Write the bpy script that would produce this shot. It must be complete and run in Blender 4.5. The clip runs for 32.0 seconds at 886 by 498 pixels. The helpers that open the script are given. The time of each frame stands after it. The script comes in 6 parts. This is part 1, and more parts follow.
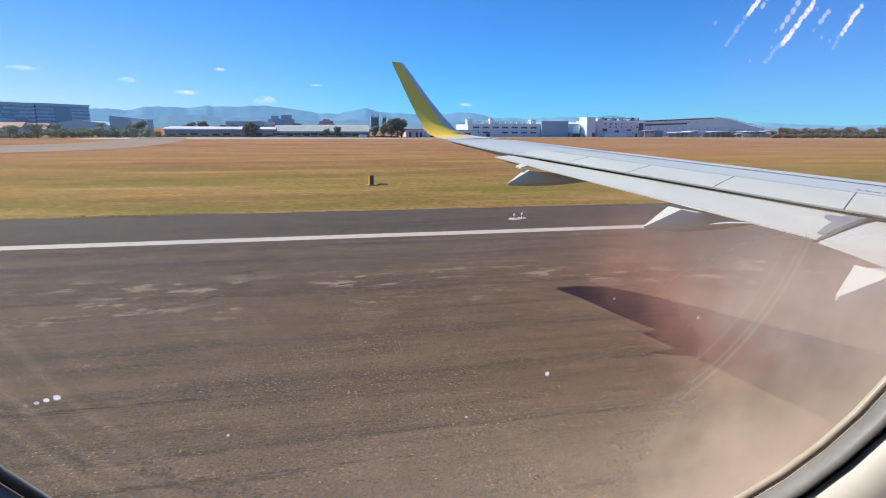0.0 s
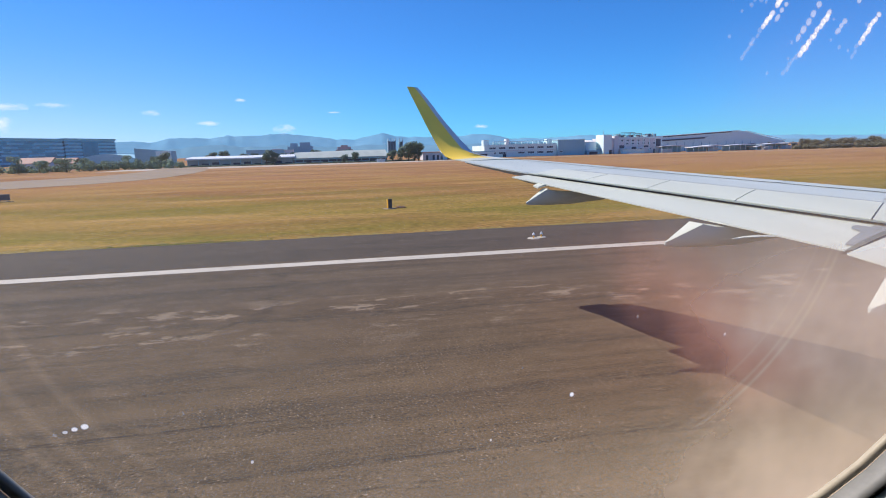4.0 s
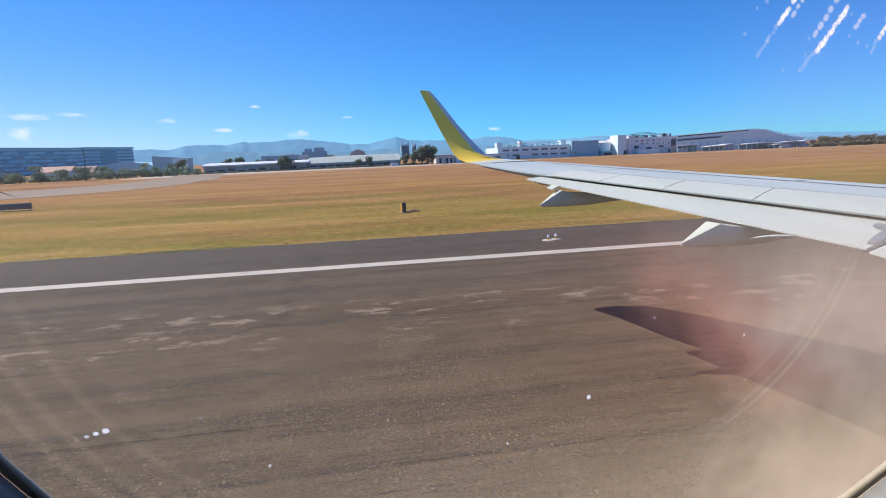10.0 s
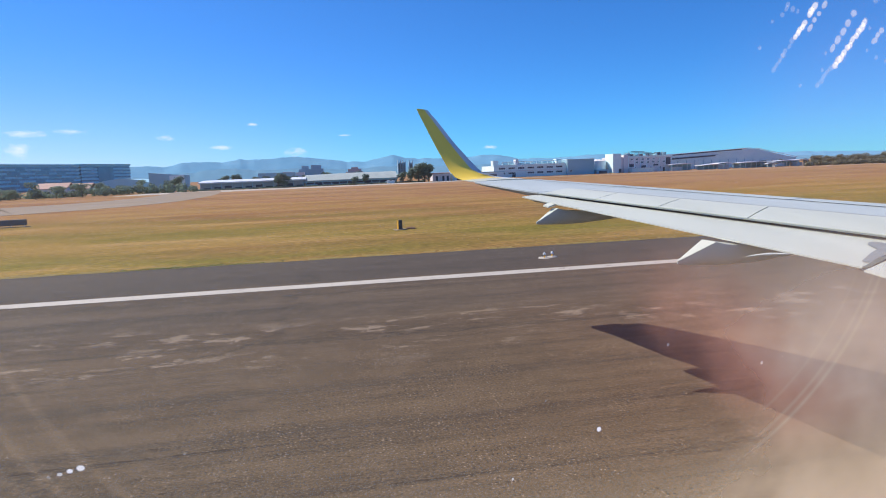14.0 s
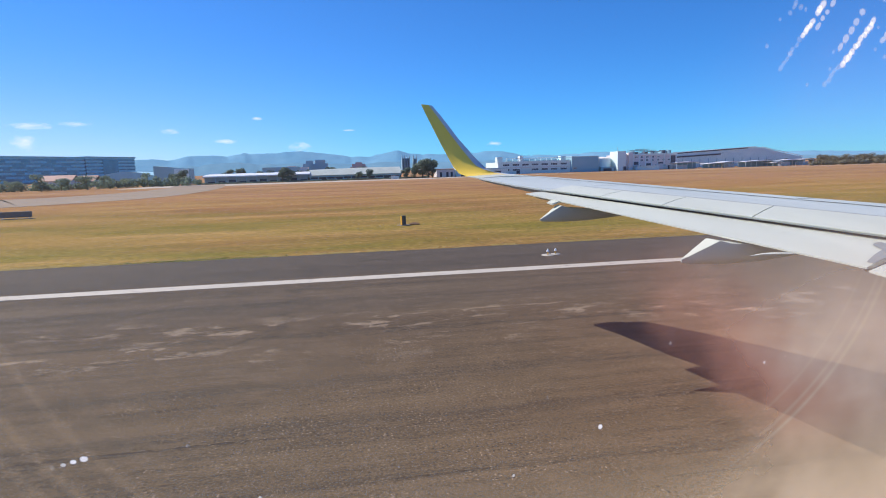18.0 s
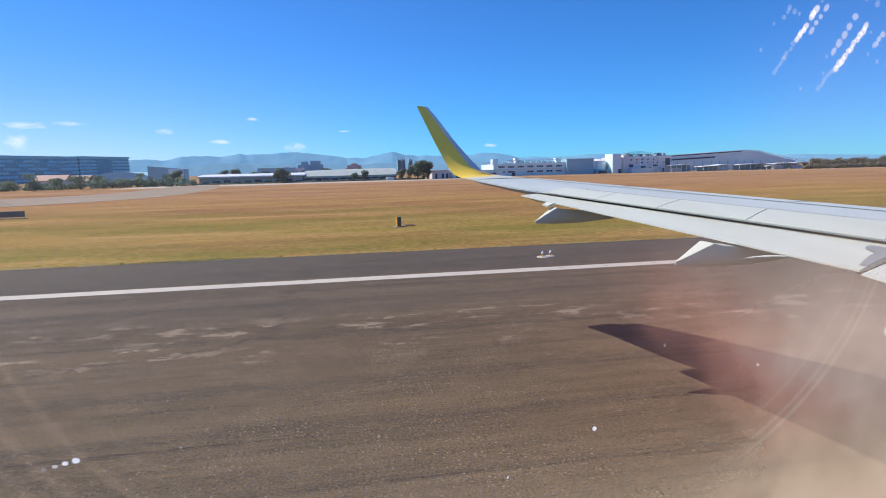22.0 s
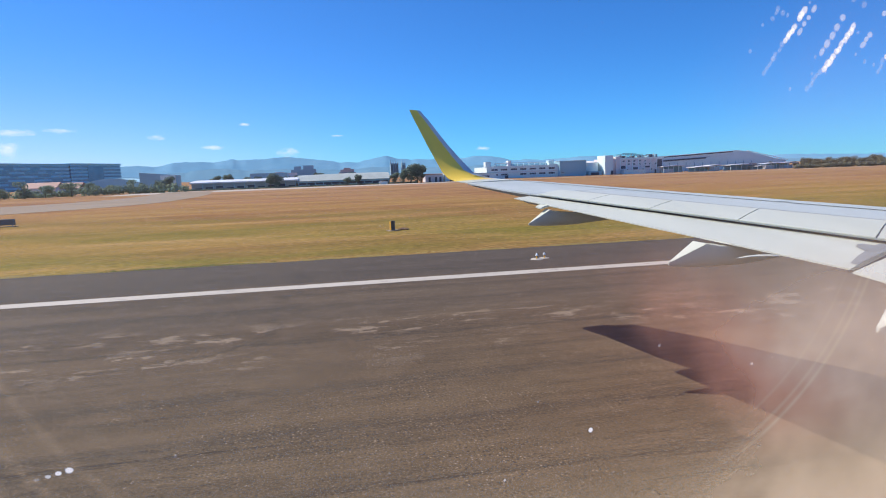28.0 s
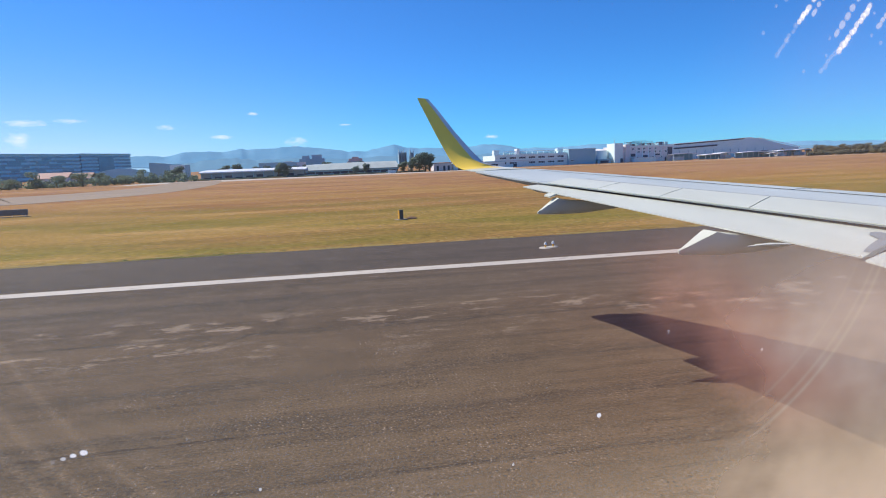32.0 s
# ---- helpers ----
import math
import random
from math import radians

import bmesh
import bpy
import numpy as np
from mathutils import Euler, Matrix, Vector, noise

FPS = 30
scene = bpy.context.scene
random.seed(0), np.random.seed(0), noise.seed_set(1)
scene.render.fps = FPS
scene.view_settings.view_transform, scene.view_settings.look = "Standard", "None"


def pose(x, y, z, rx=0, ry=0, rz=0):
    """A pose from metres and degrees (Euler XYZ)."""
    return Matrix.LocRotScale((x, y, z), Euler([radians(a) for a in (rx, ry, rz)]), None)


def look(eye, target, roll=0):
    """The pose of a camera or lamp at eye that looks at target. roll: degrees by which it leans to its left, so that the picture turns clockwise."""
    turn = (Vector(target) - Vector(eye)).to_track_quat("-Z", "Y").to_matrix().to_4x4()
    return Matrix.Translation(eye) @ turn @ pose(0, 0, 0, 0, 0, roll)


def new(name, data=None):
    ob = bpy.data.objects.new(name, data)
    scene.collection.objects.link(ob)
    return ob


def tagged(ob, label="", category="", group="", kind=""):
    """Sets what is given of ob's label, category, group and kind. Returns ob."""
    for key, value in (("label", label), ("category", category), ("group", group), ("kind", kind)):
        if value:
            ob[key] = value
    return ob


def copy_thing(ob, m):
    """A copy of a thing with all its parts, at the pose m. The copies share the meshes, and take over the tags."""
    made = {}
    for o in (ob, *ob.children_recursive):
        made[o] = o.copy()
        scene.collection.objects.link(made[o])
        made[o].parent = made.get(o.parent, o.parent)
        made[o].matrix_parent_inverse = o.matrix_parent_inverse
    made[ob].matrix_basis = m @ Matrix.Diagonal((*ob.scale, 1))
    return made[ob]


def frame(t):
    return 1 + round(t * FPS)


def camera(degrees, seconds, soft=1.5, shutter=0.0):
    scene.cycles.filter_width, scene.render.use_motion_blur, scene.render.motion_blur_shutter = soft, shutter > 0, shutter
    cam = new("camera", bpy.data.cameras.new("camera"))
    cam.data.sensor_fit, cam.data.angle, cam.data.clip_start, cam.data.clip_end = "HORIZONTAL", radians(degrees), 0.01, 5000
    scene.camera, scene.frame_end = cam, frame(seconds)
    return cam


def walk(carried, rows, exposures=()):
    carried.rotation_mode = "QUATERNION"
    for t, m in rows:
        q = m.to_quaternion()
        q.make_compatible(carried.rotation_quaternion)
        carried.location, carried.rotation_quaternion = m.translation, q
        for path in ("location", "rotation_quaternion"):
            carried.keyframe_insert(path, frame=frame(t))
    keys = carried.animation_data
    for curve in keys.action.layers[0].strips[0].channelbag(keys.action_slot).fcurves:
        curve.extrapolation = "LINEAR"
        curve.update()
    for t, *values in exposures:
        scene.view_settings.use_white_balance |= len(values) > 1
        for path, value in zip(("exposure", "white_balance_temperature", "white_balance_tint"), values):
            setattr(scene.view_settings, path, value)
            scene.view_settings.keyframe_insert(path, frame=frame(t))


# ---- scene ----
EXPO = 0.25
# ---------------------------------------------------------------- camera
cam = camera(76.0, 32.0, soft=1.0)
# seconds, x, y, z, pitch, roll, yaw
PATH = [
    (0, 0, -0, 4, -12.024, -0.3, -12.318),
    (0.5, 0, -0, 4, -11.985, 0.154, -12.372),
    (1, 0, -0, 4, -11.873, 1.121, -11.978),
    (1.5, 0, -0, 4, -11.88, 2.143, -11.269),
    (2, 0, -0, 4, -12.066, 1.768, -11.163),
    (2.5, 0, -0, 4, -11.727, 1.781, -11.097),
    (3, 0, -0, 4, -11.281, 1.822, -11.048),
    (3.5, 0, -0, 4, -10.123, 1.741, -11.008),
    (5.5, -0, 0, 4, -9.459, 0.958, -9.503),
    (6, 0, -0, 4, -9.113, 1.574, -9.733),
    (6.5, -0, 0, 4, -9.798, 1.341, -9.894),
    (7, 0, -0, 4, -9.9, 1.5, -10),
    (7.5, -0, 0, 4, -9.637, 1.71, -9.744),
    (8, -0, 0, 4, -9.433, 1.783, -9.547),
    (8.5, -0, 0, 4, -9.573, 1.852, -9.454),
    (9, -0, 0, 4, -9.606, 2.049, -9.447),
    (9.5, -0, 0, 4, -9.856, 2.185, -9.401),
    (10, -0, 0, 4, -9.484, 2.351, -9.356),
    (10.5, -0, 0, 4, -8.941, 2.575, -9.533),
    (11, -0, 0, 4, -8.504, 2.443, -9.601),
    (11.5, -0, 0, 4, -8.465, 1.709, -9.293),
    (12, -0, 0, 4, -8.036, 1.031, -8.866),
    (12.5, -0, 0, 4, -7.377, 1.114, -9.031),
    (13, -0, 0, 4, -7.565, 0.763, -9.263),
    (13.5, -0, 0.005, 4, -7.515, 1.003, -9.419),
    (14, -0, 0.01, 4, -7.74, 2.181, -9.715),
    (14.5, -0, 0.01, 4, -7.655, 2.46, -9.842),
    (16.5, -0, 0.01, 4, -8.483, 2.182, -9.413),
    (17, -0, 0.01, 4, -8.384, 2.184, -9.37),
    (17.5, -0, 0.01, 4, -8.233, 2.044, -9.231),
    (18, -0, 0.01, 4, -8.126, 1.638, -9.305),
    (18.5, -0, 0.01, 4, -7.781, 1.145, -9.284),
    (19, -0, 0.01, 4, -7.327, 1.57, -9.084),
    (19.5, -0, 0.01, 4, -7.548, 2.193, -9.198),
    (20, -0, 0.01, 4, -7.91, 2.46, -9.474),
    (20.5, -0, 0.01, 4, -8.292, 1.767, -9.581),
    (21, -0, 0.01, 4, -7.619, 1.648, -9.513),
    (21.5, -0, 0.01, 4, -8.074, 1.278, -9.543),
    (22, -0, 0.01, 4, -7.98, 1.356, -9.761),
    (22.5, -0, 0.01, 4, -8.206, 1.636, -10.236),
    (23, -0, 0.01, 4, -8.186, 1.78, -10.416),
    (23.5, -0, 0.01, 4, -8.028, 1.185, -10.434),
    (24, -0, 0.01, 4, -7.181, 1.158, -10.717),
    (24.5, 0, 0.01, 4, -7.794, 2.232, -11.31),
    (25, -0, 0.01, 4, -8.389, 2.352, -11.616),
    (25.5, 0, 0.01, 4, -8.673, 2.575, -11.981),
    (27.5, -0, 0.01, 4, -7.694, 2.05, -10.949),
    (28, -0, 0.01, 4, -7.665, 1.95, -10.445),
    (28.5, -0, 0.01, 4, -8.133, 2.445, -10.679),
    (29, -0, 0.01, 4, -9.08, 2.824, -10.897),
    (29.5, -0, 0.01, 4, -9.098, 2.146, -10.602),
    (30, -0, 0.01, 4, -9.251, 2.37, -10.402),
    (30.5, -0, 0.01, 3.999, -9.415, 2.524, -10.265),
    (31, -0, 0.01, 4, -9, 2.213, -9.444),
    (31.5, -0, 0.01, 3.999, -9.018, 2.169, -9.346),
    (32, -0, 0.01, 3.999, -8.756, 2.174, -9.618),
]
walk(cam, [(t, pose(x, y, z, 90 + p, r, w)) for t, x, y, z, p, r, w in PATH],
     exposures=[(0.0, EXPO, 6500, 10), (32.0, EXPO, 6500, 10)])

# ---------------------------------------------------------------- world and sun
SUN = Vector((-0.77, 0.50, 1.0)).normalized()
world = bpy.data.worlds.new("sky")
scene.world = world
world.use_nodes = True
wn = world.node_tree
sky = wn.nodes.new("ShaderNodeTexSky")
sky.sky_type = "NISHITA"
sky.sun_disc = False
sky.sun_elevation = math.asin(SUN.z)
sky.sun_rotation = math.atan2(SUN.x, SUN.y)
sky.altitude = 0
sky.air_density = 0.85
sky.dust_density = 0.0
sky.ozone_density = 1.5
deep = wn.nodes.new("ShaderNodeMix")
deep.data_type = "RGBA"
deep.blend_type = "MULTIPLY"
deep.inputs[0].default_value = 1.0
wn.links.new(sky.outputs[0], deep.inputs[6])
# whiter haze low in the sky on the sun's side
way = wn.nodes.new("ShaderNodeTexCoord").outputs["Generated"]
height = wn.nodes.new("ShaderNodeSeparateXYZ")
wn.links.new(way, height.inputs[0])
towards = wn.nodes.new("ShaderNodeVectorMath")
towards.operation = "DOT_PRODUCT"
wn.links.new(way, towards.inputs[0])
towards.inputs[1].default_value = Vector((SUN.x, SUN.y, 0)).normalized()
haze = wn.nodes.new("ShaderNodeMix")
haze.data_type = "RGBA"
haze.inputs[6].default_value = (0.19, 0.570, 1.06, 1)
haze.inputs[7].default_value = (0.50, 0.56, 0.93, 1)
both = wn.nodes.new("ShaderNodeMath")
both.operation = "MULTIPLY"
for i, (source, lo, hi) in enumerate(((height.outputs["Z"], 0.27, -0.02), (towards.outputs["Value"], 0.30, 1.10))):
    fade = wn.nodes.new("ShaderNodeMapRange")
    fade.interpolation_type = "SMOOTHSTEP"
    wn.links.new(source, fade.inputs["Value"])
    fade.inputs["From Min"].default_value, fade.inputs["From Max"].default_value = min(lo, hi), max(lo, hi)
    if lo > hi:
        fade.inputs["To Min"].default_value, fade.inputs["To Max"].default_value = 1.0, 0.0
    wn.links.new(fade.outputs[0], both.inputs[i])
wn.links.new(both.outputs[0], haze.inputs[0])
wn.links.new(haze.outputs[2], deep.inputs[7])
wn.links.new(deep.outputs[2], wn.nodes["Background"].inputs[0])
wn.nodes["Background"].inputs[1].default_value = 0.122
lamp = bpy.data.lights.new("sun", "SUN")
lamp.energy = 4.8
lamp.angle = radians(0.53)
lamp.color = (1.0, 0.915, 0.79)
sun = new("sun", lamp)
sun.matrix_world = look(SUN * 60, (0, 0, 0))

# ---------------------------------------------------------------- materials


class Nodes:
    """A small helper round one material's node tree."""

    def __init__(self, name, rough=0.6, metal=0.0, spec=0.5):
        self.mat = bpy.data.materials.new(name)
        self.mat.use_nodes = True
        self.t = self.mat.node_tree
        self.b = self.t.nodes["Principled BSDF"]
        self.b.inputs["Roughness"].default_value = rough
        self.b.inputs["Metallic"].default_value = metal
        self.b.inputs["Specular IOR Level"].default_value = spec
        self.pos = None

    def node(self, kind, **inputs):
        n = self.t.nodes.new(kind)
        for key, value in inputs.items():
            self.put(n, key.replace("_", " "), value)
        return n

    def put(self, n, key, value):
        if hasattr(value, "is_output"):
            self.t.links.new(value, n.inputs[key])
        else:
            n.inputs[key].default_value = value

    def coords(self, scale=(1, 1, 1), kind="world"):
        if kind == "world":
            src = self.node("ShaderNodeNewGeometry").outputs["Position"]
        else:
            src = self.node("ShaderNodeTexCoord").outputs["Object"]
        m = self.node("ShaderNodeMapping")
        self.t.links.new(src, m.inputs["Vector"])
        m.inputs["Scale"].default_value = scale
        return m.outputs[0]

    def noise(self, size, stretch=(1, 1, 1), detail=4.0, rough=0.55, kind="world"):
        v = self.coords(tuple(s / size for s in stretch), kind)
        n = self.node("ShaderNodeTexNoise", Scale=1.0, Detail=detail, Roughness=rough)
        self.t.links.new(v, n.inputs["Vector"])
        return n.outputs["Fac"]

    def ramp(self, fac, stops):
        r = self.node("ShaderNodeValToRGB")
        self.t.links.new(fac, r.inputs["Fac"])
        e = r.color_ramp.elements
        while len(e) < len(stops):
            e.new(0.5)
        for el, (p, c) in zip(e, stops):
            el.position = p
            el.color = (*c, 1) if len(c) == 3 else c
        return r.outputs["Color"]

    def step(self, fac, lo, hi):
        r = self.node("ShaderNodeMapRange")
        self.t.links.new(fac, r.inputs["Value"])
        r.inputs["From Min"].default_value = lo
        r.inputs["From Max"].default_value = hi
        return r.outputs[0]

    def mix(self, fac, a, b, how="MIX"):
        m = self.t.nodes.new("ShaderNodeMix")
        m.data_type = "RGBA"
        m.blend_type = how
        for sock, v in ((m.inputs[0], fac), (m.inputs[6], a), (m.inputs[7], b)):
            if hasattr(v, "is_output"):
                self.t.links.new(v, sock)
            else:
                sock.default_value = v if isinstance(v, float) else (*v, 1)
        return m.outputs[2]

    def maths(self, op, a, b=0.0):
        m = self.t.nodes.new("ShaderNodeMath")
        m.operation = op
        for sock, v in ((m.inputs[0], a), (m.inputs[1], b)):
            if hasattr(v, "is_output"):
                self.t.links.new(v, sock)
            else:
                sock.default_value = v
        return m.outputs[0]

    def color(self, v):
        self.put(self.b, "Base Color", v if hasattr(v, "is_output") else (*v, 1))

    def bump(self, height, strength=0.3, distance=0.02):
        n = self.node("ShaderNodeBump", Strength=strength, Distance=distance)
        self.t.links.new(height, n.inputs["Height"])
        self.t.links.new(n.outputs[0], self.b.inputs["Normal"])


def plain(name, a, b, size=1.0, rough=0.6, metal=0.0, spec=0.4, bump=0.15, stretch=(1, 1, 1), kind="world"):
    """Two tones mixed by coarse and fine grain, with slight relief."""
    n = Nodes(name, rough, metal, spec)
    coarse = n.noise(size, stretch, 3, kind=kind)
    fine = n.noise(size * 0.08, stretch, 3, kind=kind)
    both = n.maths("ADD", n.maths("MULTIPLY", coarse, 0.7), n.maths("MULTIPLY", fine, 0.3))
    n.color(n.ramp(both, [(0.3, a), (0.7, b)]))
    if bump:
        n.bump(fine, bump, size * 0.01)
    return n.mat


def specks(n, cell, size, share):
    """Single stones: a small round spot in some of the cells."""
    v = n.node("ShaderNodeTexVoronoi", Scale=1.0)
    n.t.links.new(n.coords((1 / cell, 1 / cell, 1 / cell)), v.inputs["Vector"])
    pick = n.node("ShaderNodeSeparateColor")
    n.t.links.new(v.outputs["Color"], pick.inputs[0])
    return n.maths("MULTIPLY", n.step(v.outputs["Distance"], size, size * 0.5), n.maths("LESS_THAN", pick.outputs[0], share))


def band(n, y, lo, hi, soft):
    """1 between two distances across the runway, with soft sides."""
    return n.maths("MULTIPLY", smooth_step(n, y, lo - soft, lo + soft), smooth_step(n, y, hi + soft, hi - soft))


def asphalt_material(name, dark, light, warm, worn=1.0):
    n = Nodes(name, 0.88, 0, 0.12)
    sep = n.node("ShaderNodeSeparateXYZ")
    n.t.links.new(n.coords(), sep.inputs[0])
    across = n.maths("ADD", sep.outputs["Y"], n.maths("MULTIPLY", n.maths("SUBTRACT", n.noise(4.0, (0.15, 0.3, 1), 4, 0.6), 0.5), 2.2))
    broad = n.noise(7.0, (0.14, 1, 1), 4)
    streak = n.noise(1.6, (0.10, 0.8, 1), 7, 0.70)
    mid = n.noise(0.8, (0.7, 1, 1), 7, 0.74)
    grit = n.noise(0.040, (1, 1, 1), 4, 0.8)
    c = n.ramp(broad, [(0.3, dark), (0.72, light)])
    c = n.mix(n.maths("MULTIPLY", n.step(streak, 0.46, 0.70), 0.55), c, warm)
    c = n.mix(n.maths("MULTIPLY", n.step(mid, 0.46, 0.74), 0.42), c, tuple(v * 1.6 for v in light))
    # greyer and smoother towards the edge line, darker in the wheel lane, paler and sandier towards the middle
    c = n.mix(1.0, c, n.ramp(n.step(across, 0.0, 22.0), [(0.25, (1.12, 1.10, 1.06)), (0.35, (1.00, 1.00, 0.97)), (0.52, (1.02, 1.00, 0.96)),
                                                         (0.58, (0.90, 0.885, 0.88)), (0.69, (0.92, 0.915, 0.93)), (0.77, (0.93, 0.965, 1.04))]), "MULTIPLY")
    # faint fine lines drawn out along the way
    line = n.noise(0.16, (0.025, 1, 1), 4, 0.7)
    c = n.mix(1.0, c, n.ramp(line, [(0.30, (0.86, 0.86, 0.87)), (0.70, (1.14, 1.13, 1.12))]), "MULTIPLY")
    # pale scuffs worn through to the stone, thickest in the wheel lanes
    lane = n.maths("ADD", n.maths("MULTIPLY", band(n, across, 12.3, 15.9, 0.8), 0.95), 0.08)
    scuff = n.maths("MULTIPLY", n.step(n.noise(0.85, (0.50, 1, 1), 8, 0.72), 0.535, 0.575), n.step(n.noise(3.2, (0.3, 1, 1), 4), 0.42, 0.52))
    c = n.mix(n.maths("MULTIPLY", n.maths("MULTIPLY", scuff, lane), 0.60 * worn), c, (0.28, 0.22, 0.165))
    # dark rubber laid down in long thin smears, broken up by the grain
    rough = n.step(n.noise(0.12, (0.35, 1, 1), 4, 0.8), 0.36, 0.60)
    rub = n.maths("MULTIPLY", n.step(n.noise(1.7, (0.022, 1.5, 1), 5, 0.66), 0.53, 0.66), n.maths("ADD", 0.35, n.maths("MULTIPLY", rough, 0.65)))
    c = n.mix(n.maths("MULTIPLY", rub, 0.62 * worn), c, (0.034, 0.031, 0.030))
    skid = n.maths("MULTIPLY", n.step(n.noise(0.8, (0.035, 2.0, 1), 6, 0.7), 0.55, 0.63), rough)
    skid = n.maths("MULTIPLY", skid, n.maths("ADD", n.maths("MULTIPLY", band(n, across, 5.0, 9.6, 0.8), 0.8), 0.12))
    c = n.mix(n.maths("MULTIPLY", skid, 0.85 * worn), c, (0.020, 0.018, 0.018))
    g = n.ramp(grit, [(0.32, (0.42, 0.42, 0.42)), (0.50, (1, 1, 1)), (0.68, (1.75, 1.70, 1.66))])
    c = n.mix(1.0, c, g, "MULTIPLY")
    # pale and dark stones in the wearing course
    crop = n.step(n.noise(1.3, (0.5, 1, 1), 5, 0.70), 0.36, 0.58)
    c = n.mix(n.maths("MULTIPLY", n.maths("MULTIPLY", specks(n, 0.062, 0.30, 0.38), crop), 0.66), c, (0.36, 0.285, 0.215))
    c = n.mix(n.maths("MULTIPLY", specks(n, 0.15, 0.085, 0.25), 0.60), c, (0.46, 0.39, 0.32))
    c = n.mix(n.maths("MULTIPLY", n.maths("MULTIPLY", specks(n, 0.070, 0.34, 0.45), crop), 0.80), c, (0.026, 0.024, 0.022))
    # fine cracks
    v = n.node("ShaderNodeTexVoronoi", Scale=1.0)
    v.feature = "DISTANCE_TO_EDGE"
    warp = n.node("ShaderNodeVectorMath")
    warp.operation = "ADD"
    n.t.links.new(n.coords((0.055, 0.12, 0.1)), warp.inputs[0])
    wob = n.node("ShaderNodeTexNoise", Scale=0.7, Detail=6.0, Roughness=0.7)
    n.t.links.new(n.coords((1, 1, 1)), wob.inputs["Vector"])
    sc = n.node("ShaderNodeVectorMath")
    sc.operation = "SCALE"
    n.t.links.new(wob.outputs["Color"], sc.inputs[0])
    sc.inputs["Scale"].default_value = 0.22
    n.t.links.new(sc.outputs[0], warp.inputs[1])
    n.t.links.new(warp.outputs[0], v.inputs["Vector"])
    crack = n.step(v.outputs["Distance"], 0.006, 0.0015)
    c = n.mix(n.maths("MULTIPLY", crack, 0.45), c, (0.03, 0.028, 0.026))
    n.color(c)
    n.bump(mid, 0.2, 0.01)
    return n.mat


def grass_material():
    n = Nodes("dry_grass", 0.95, 0, 0.05)
    sep = n.node("ShaderNodeSeparateXYZ")
    n.t.links.new(n.coords(), sep.inputs[0])
    away = n.maths("ADD", sep.outputs["Y"], n.maths("MULTIPLY", n.maths("SUBTRACT", n.noise(22.0, (0.22, 1, 1), 5, 0.6), 0.5), 62.0))
    c = n.ramp(n.step(away, 26.0, 190.0), [(0.0, (0.28, 0.210, 0.046)), (0.08, (0.34, 0.220, 0.057)), (0.28, (0.365, 0.192, 0.070)),
                                           (0.55, (0.345, 0.178, 0.102)), (1.0, (0.37, 0.212, 0.135))])
    tract = n.noise(38.0, (0.30, 1, 1), 5, 0.6)
    c = n.mix(n.maths("MULTIPLY", n.step(tract, 0.46, 0.56), 0.7), c, (0.250, 0.122, 0.060))
    patch = n.noise(6.0, (0.30, 1, 1), 8, 0.72)
    c = n.mix(n.maths("MULTIPLY", n.step(patch, 0.46, 0.60), 0.75), c, (0.42, 0.265, 0.10))
    green = n.step(n.noise(13.0, (0.30, 1, 1), 7, 0.70), 0.43, 0.58)
    c = n.mix(n.maths("MULTIPLY", green, n.maths("MULTIPLY", n.step(away, 95.0, 26.0), 0.90)), c, (0.155, 0.150, 0.022))
    # pale straw lying in long rows where the mower passed, and darker strips between
    mown = n.step(n.noise(1.6, (0.035, 0.6, 1), 6, 0.74), 0.56, 0.70)
    c = n.mix(n.maths("MULTIPLY", mown, 0.34), c, (0.46, 0.32, 0.15))
    dim = n.step(n.noise(2.6, (0.05, 0.7, 1), 6, 0.74), 0.53, 0.68)
    c = n.mix(n.maths("MULTIPLY", dim, 0.30), c, (0.19, 0.115, 0.040))
    # bare and brown spots
    bare = n.step(n.noise(1.6, (0.45, 1, 1), 6, 0.75), 0.63, 0.72)
    c = n.mix(n.maths("MULTIPLY", bare, 0.55), c, (0.150, 0.085, 0.045))
    fine = n.noise(0.22, (0.6, 1, 1), 4, 0.75)
    c = n.mix(1.0, c, n.ramp(fine, [(0.3, (0.44, 0.46, 0.44)), (0.7, (1.28, 1.26, 1.22))]), "MULTIPLY")
    n.color(c)
    n.bump(n.maths("ADD", fine, patch), 0.8, 0.1)
    return n.mat


def wing_material(name, a, b):
    n = Nodes(name, 0.5, 0, 0.35)
    stain = n.noise(1.4, (1.6, 0.35, 1), 5, 0.6)
    c = n.ramp(stain, [(0.3, a), (0.7, b)])
    c = n.mix(n.maths("MULTIPLY", n.step(n.noise(0.12, (0.5, 1, 1), 4), 0.58, 0.75), 0.18), c, (0.45, 0.44, 0.42))
    n.color(c)
    n.b.inputs["Coat Weight"].default_value = 0.06
    n.b.inputs["Coat Roughness"].default_value = 0.18
    n.bump(stain, 0.04, 0.02)
    return n.mat


def yellow_material():
    n = Nodes("yellow_paint", 0.35, 0, 0.5)
    f = n.noise(0.5, (1, 1, 0.4), 5, 0.6)
    c = n.ramp(f, [(0.3, (0.90, 0.62, 0.075)), (0.7, (0.95, 0.69, 0.095))])
    c = n.mix(n.maths("MULTIPLY", n.step(n.noise(0.07, (1, 1, 1), 3), 0.60, 0.75), 0.25), c, (0.38, 0.26, 0.03))
    n.color(c)
    n.b.inputs["Coat Weight"].default_value = 0.3
    n.b.inputs["Coat Roughness"].default_value = 0.2
    return n.mat


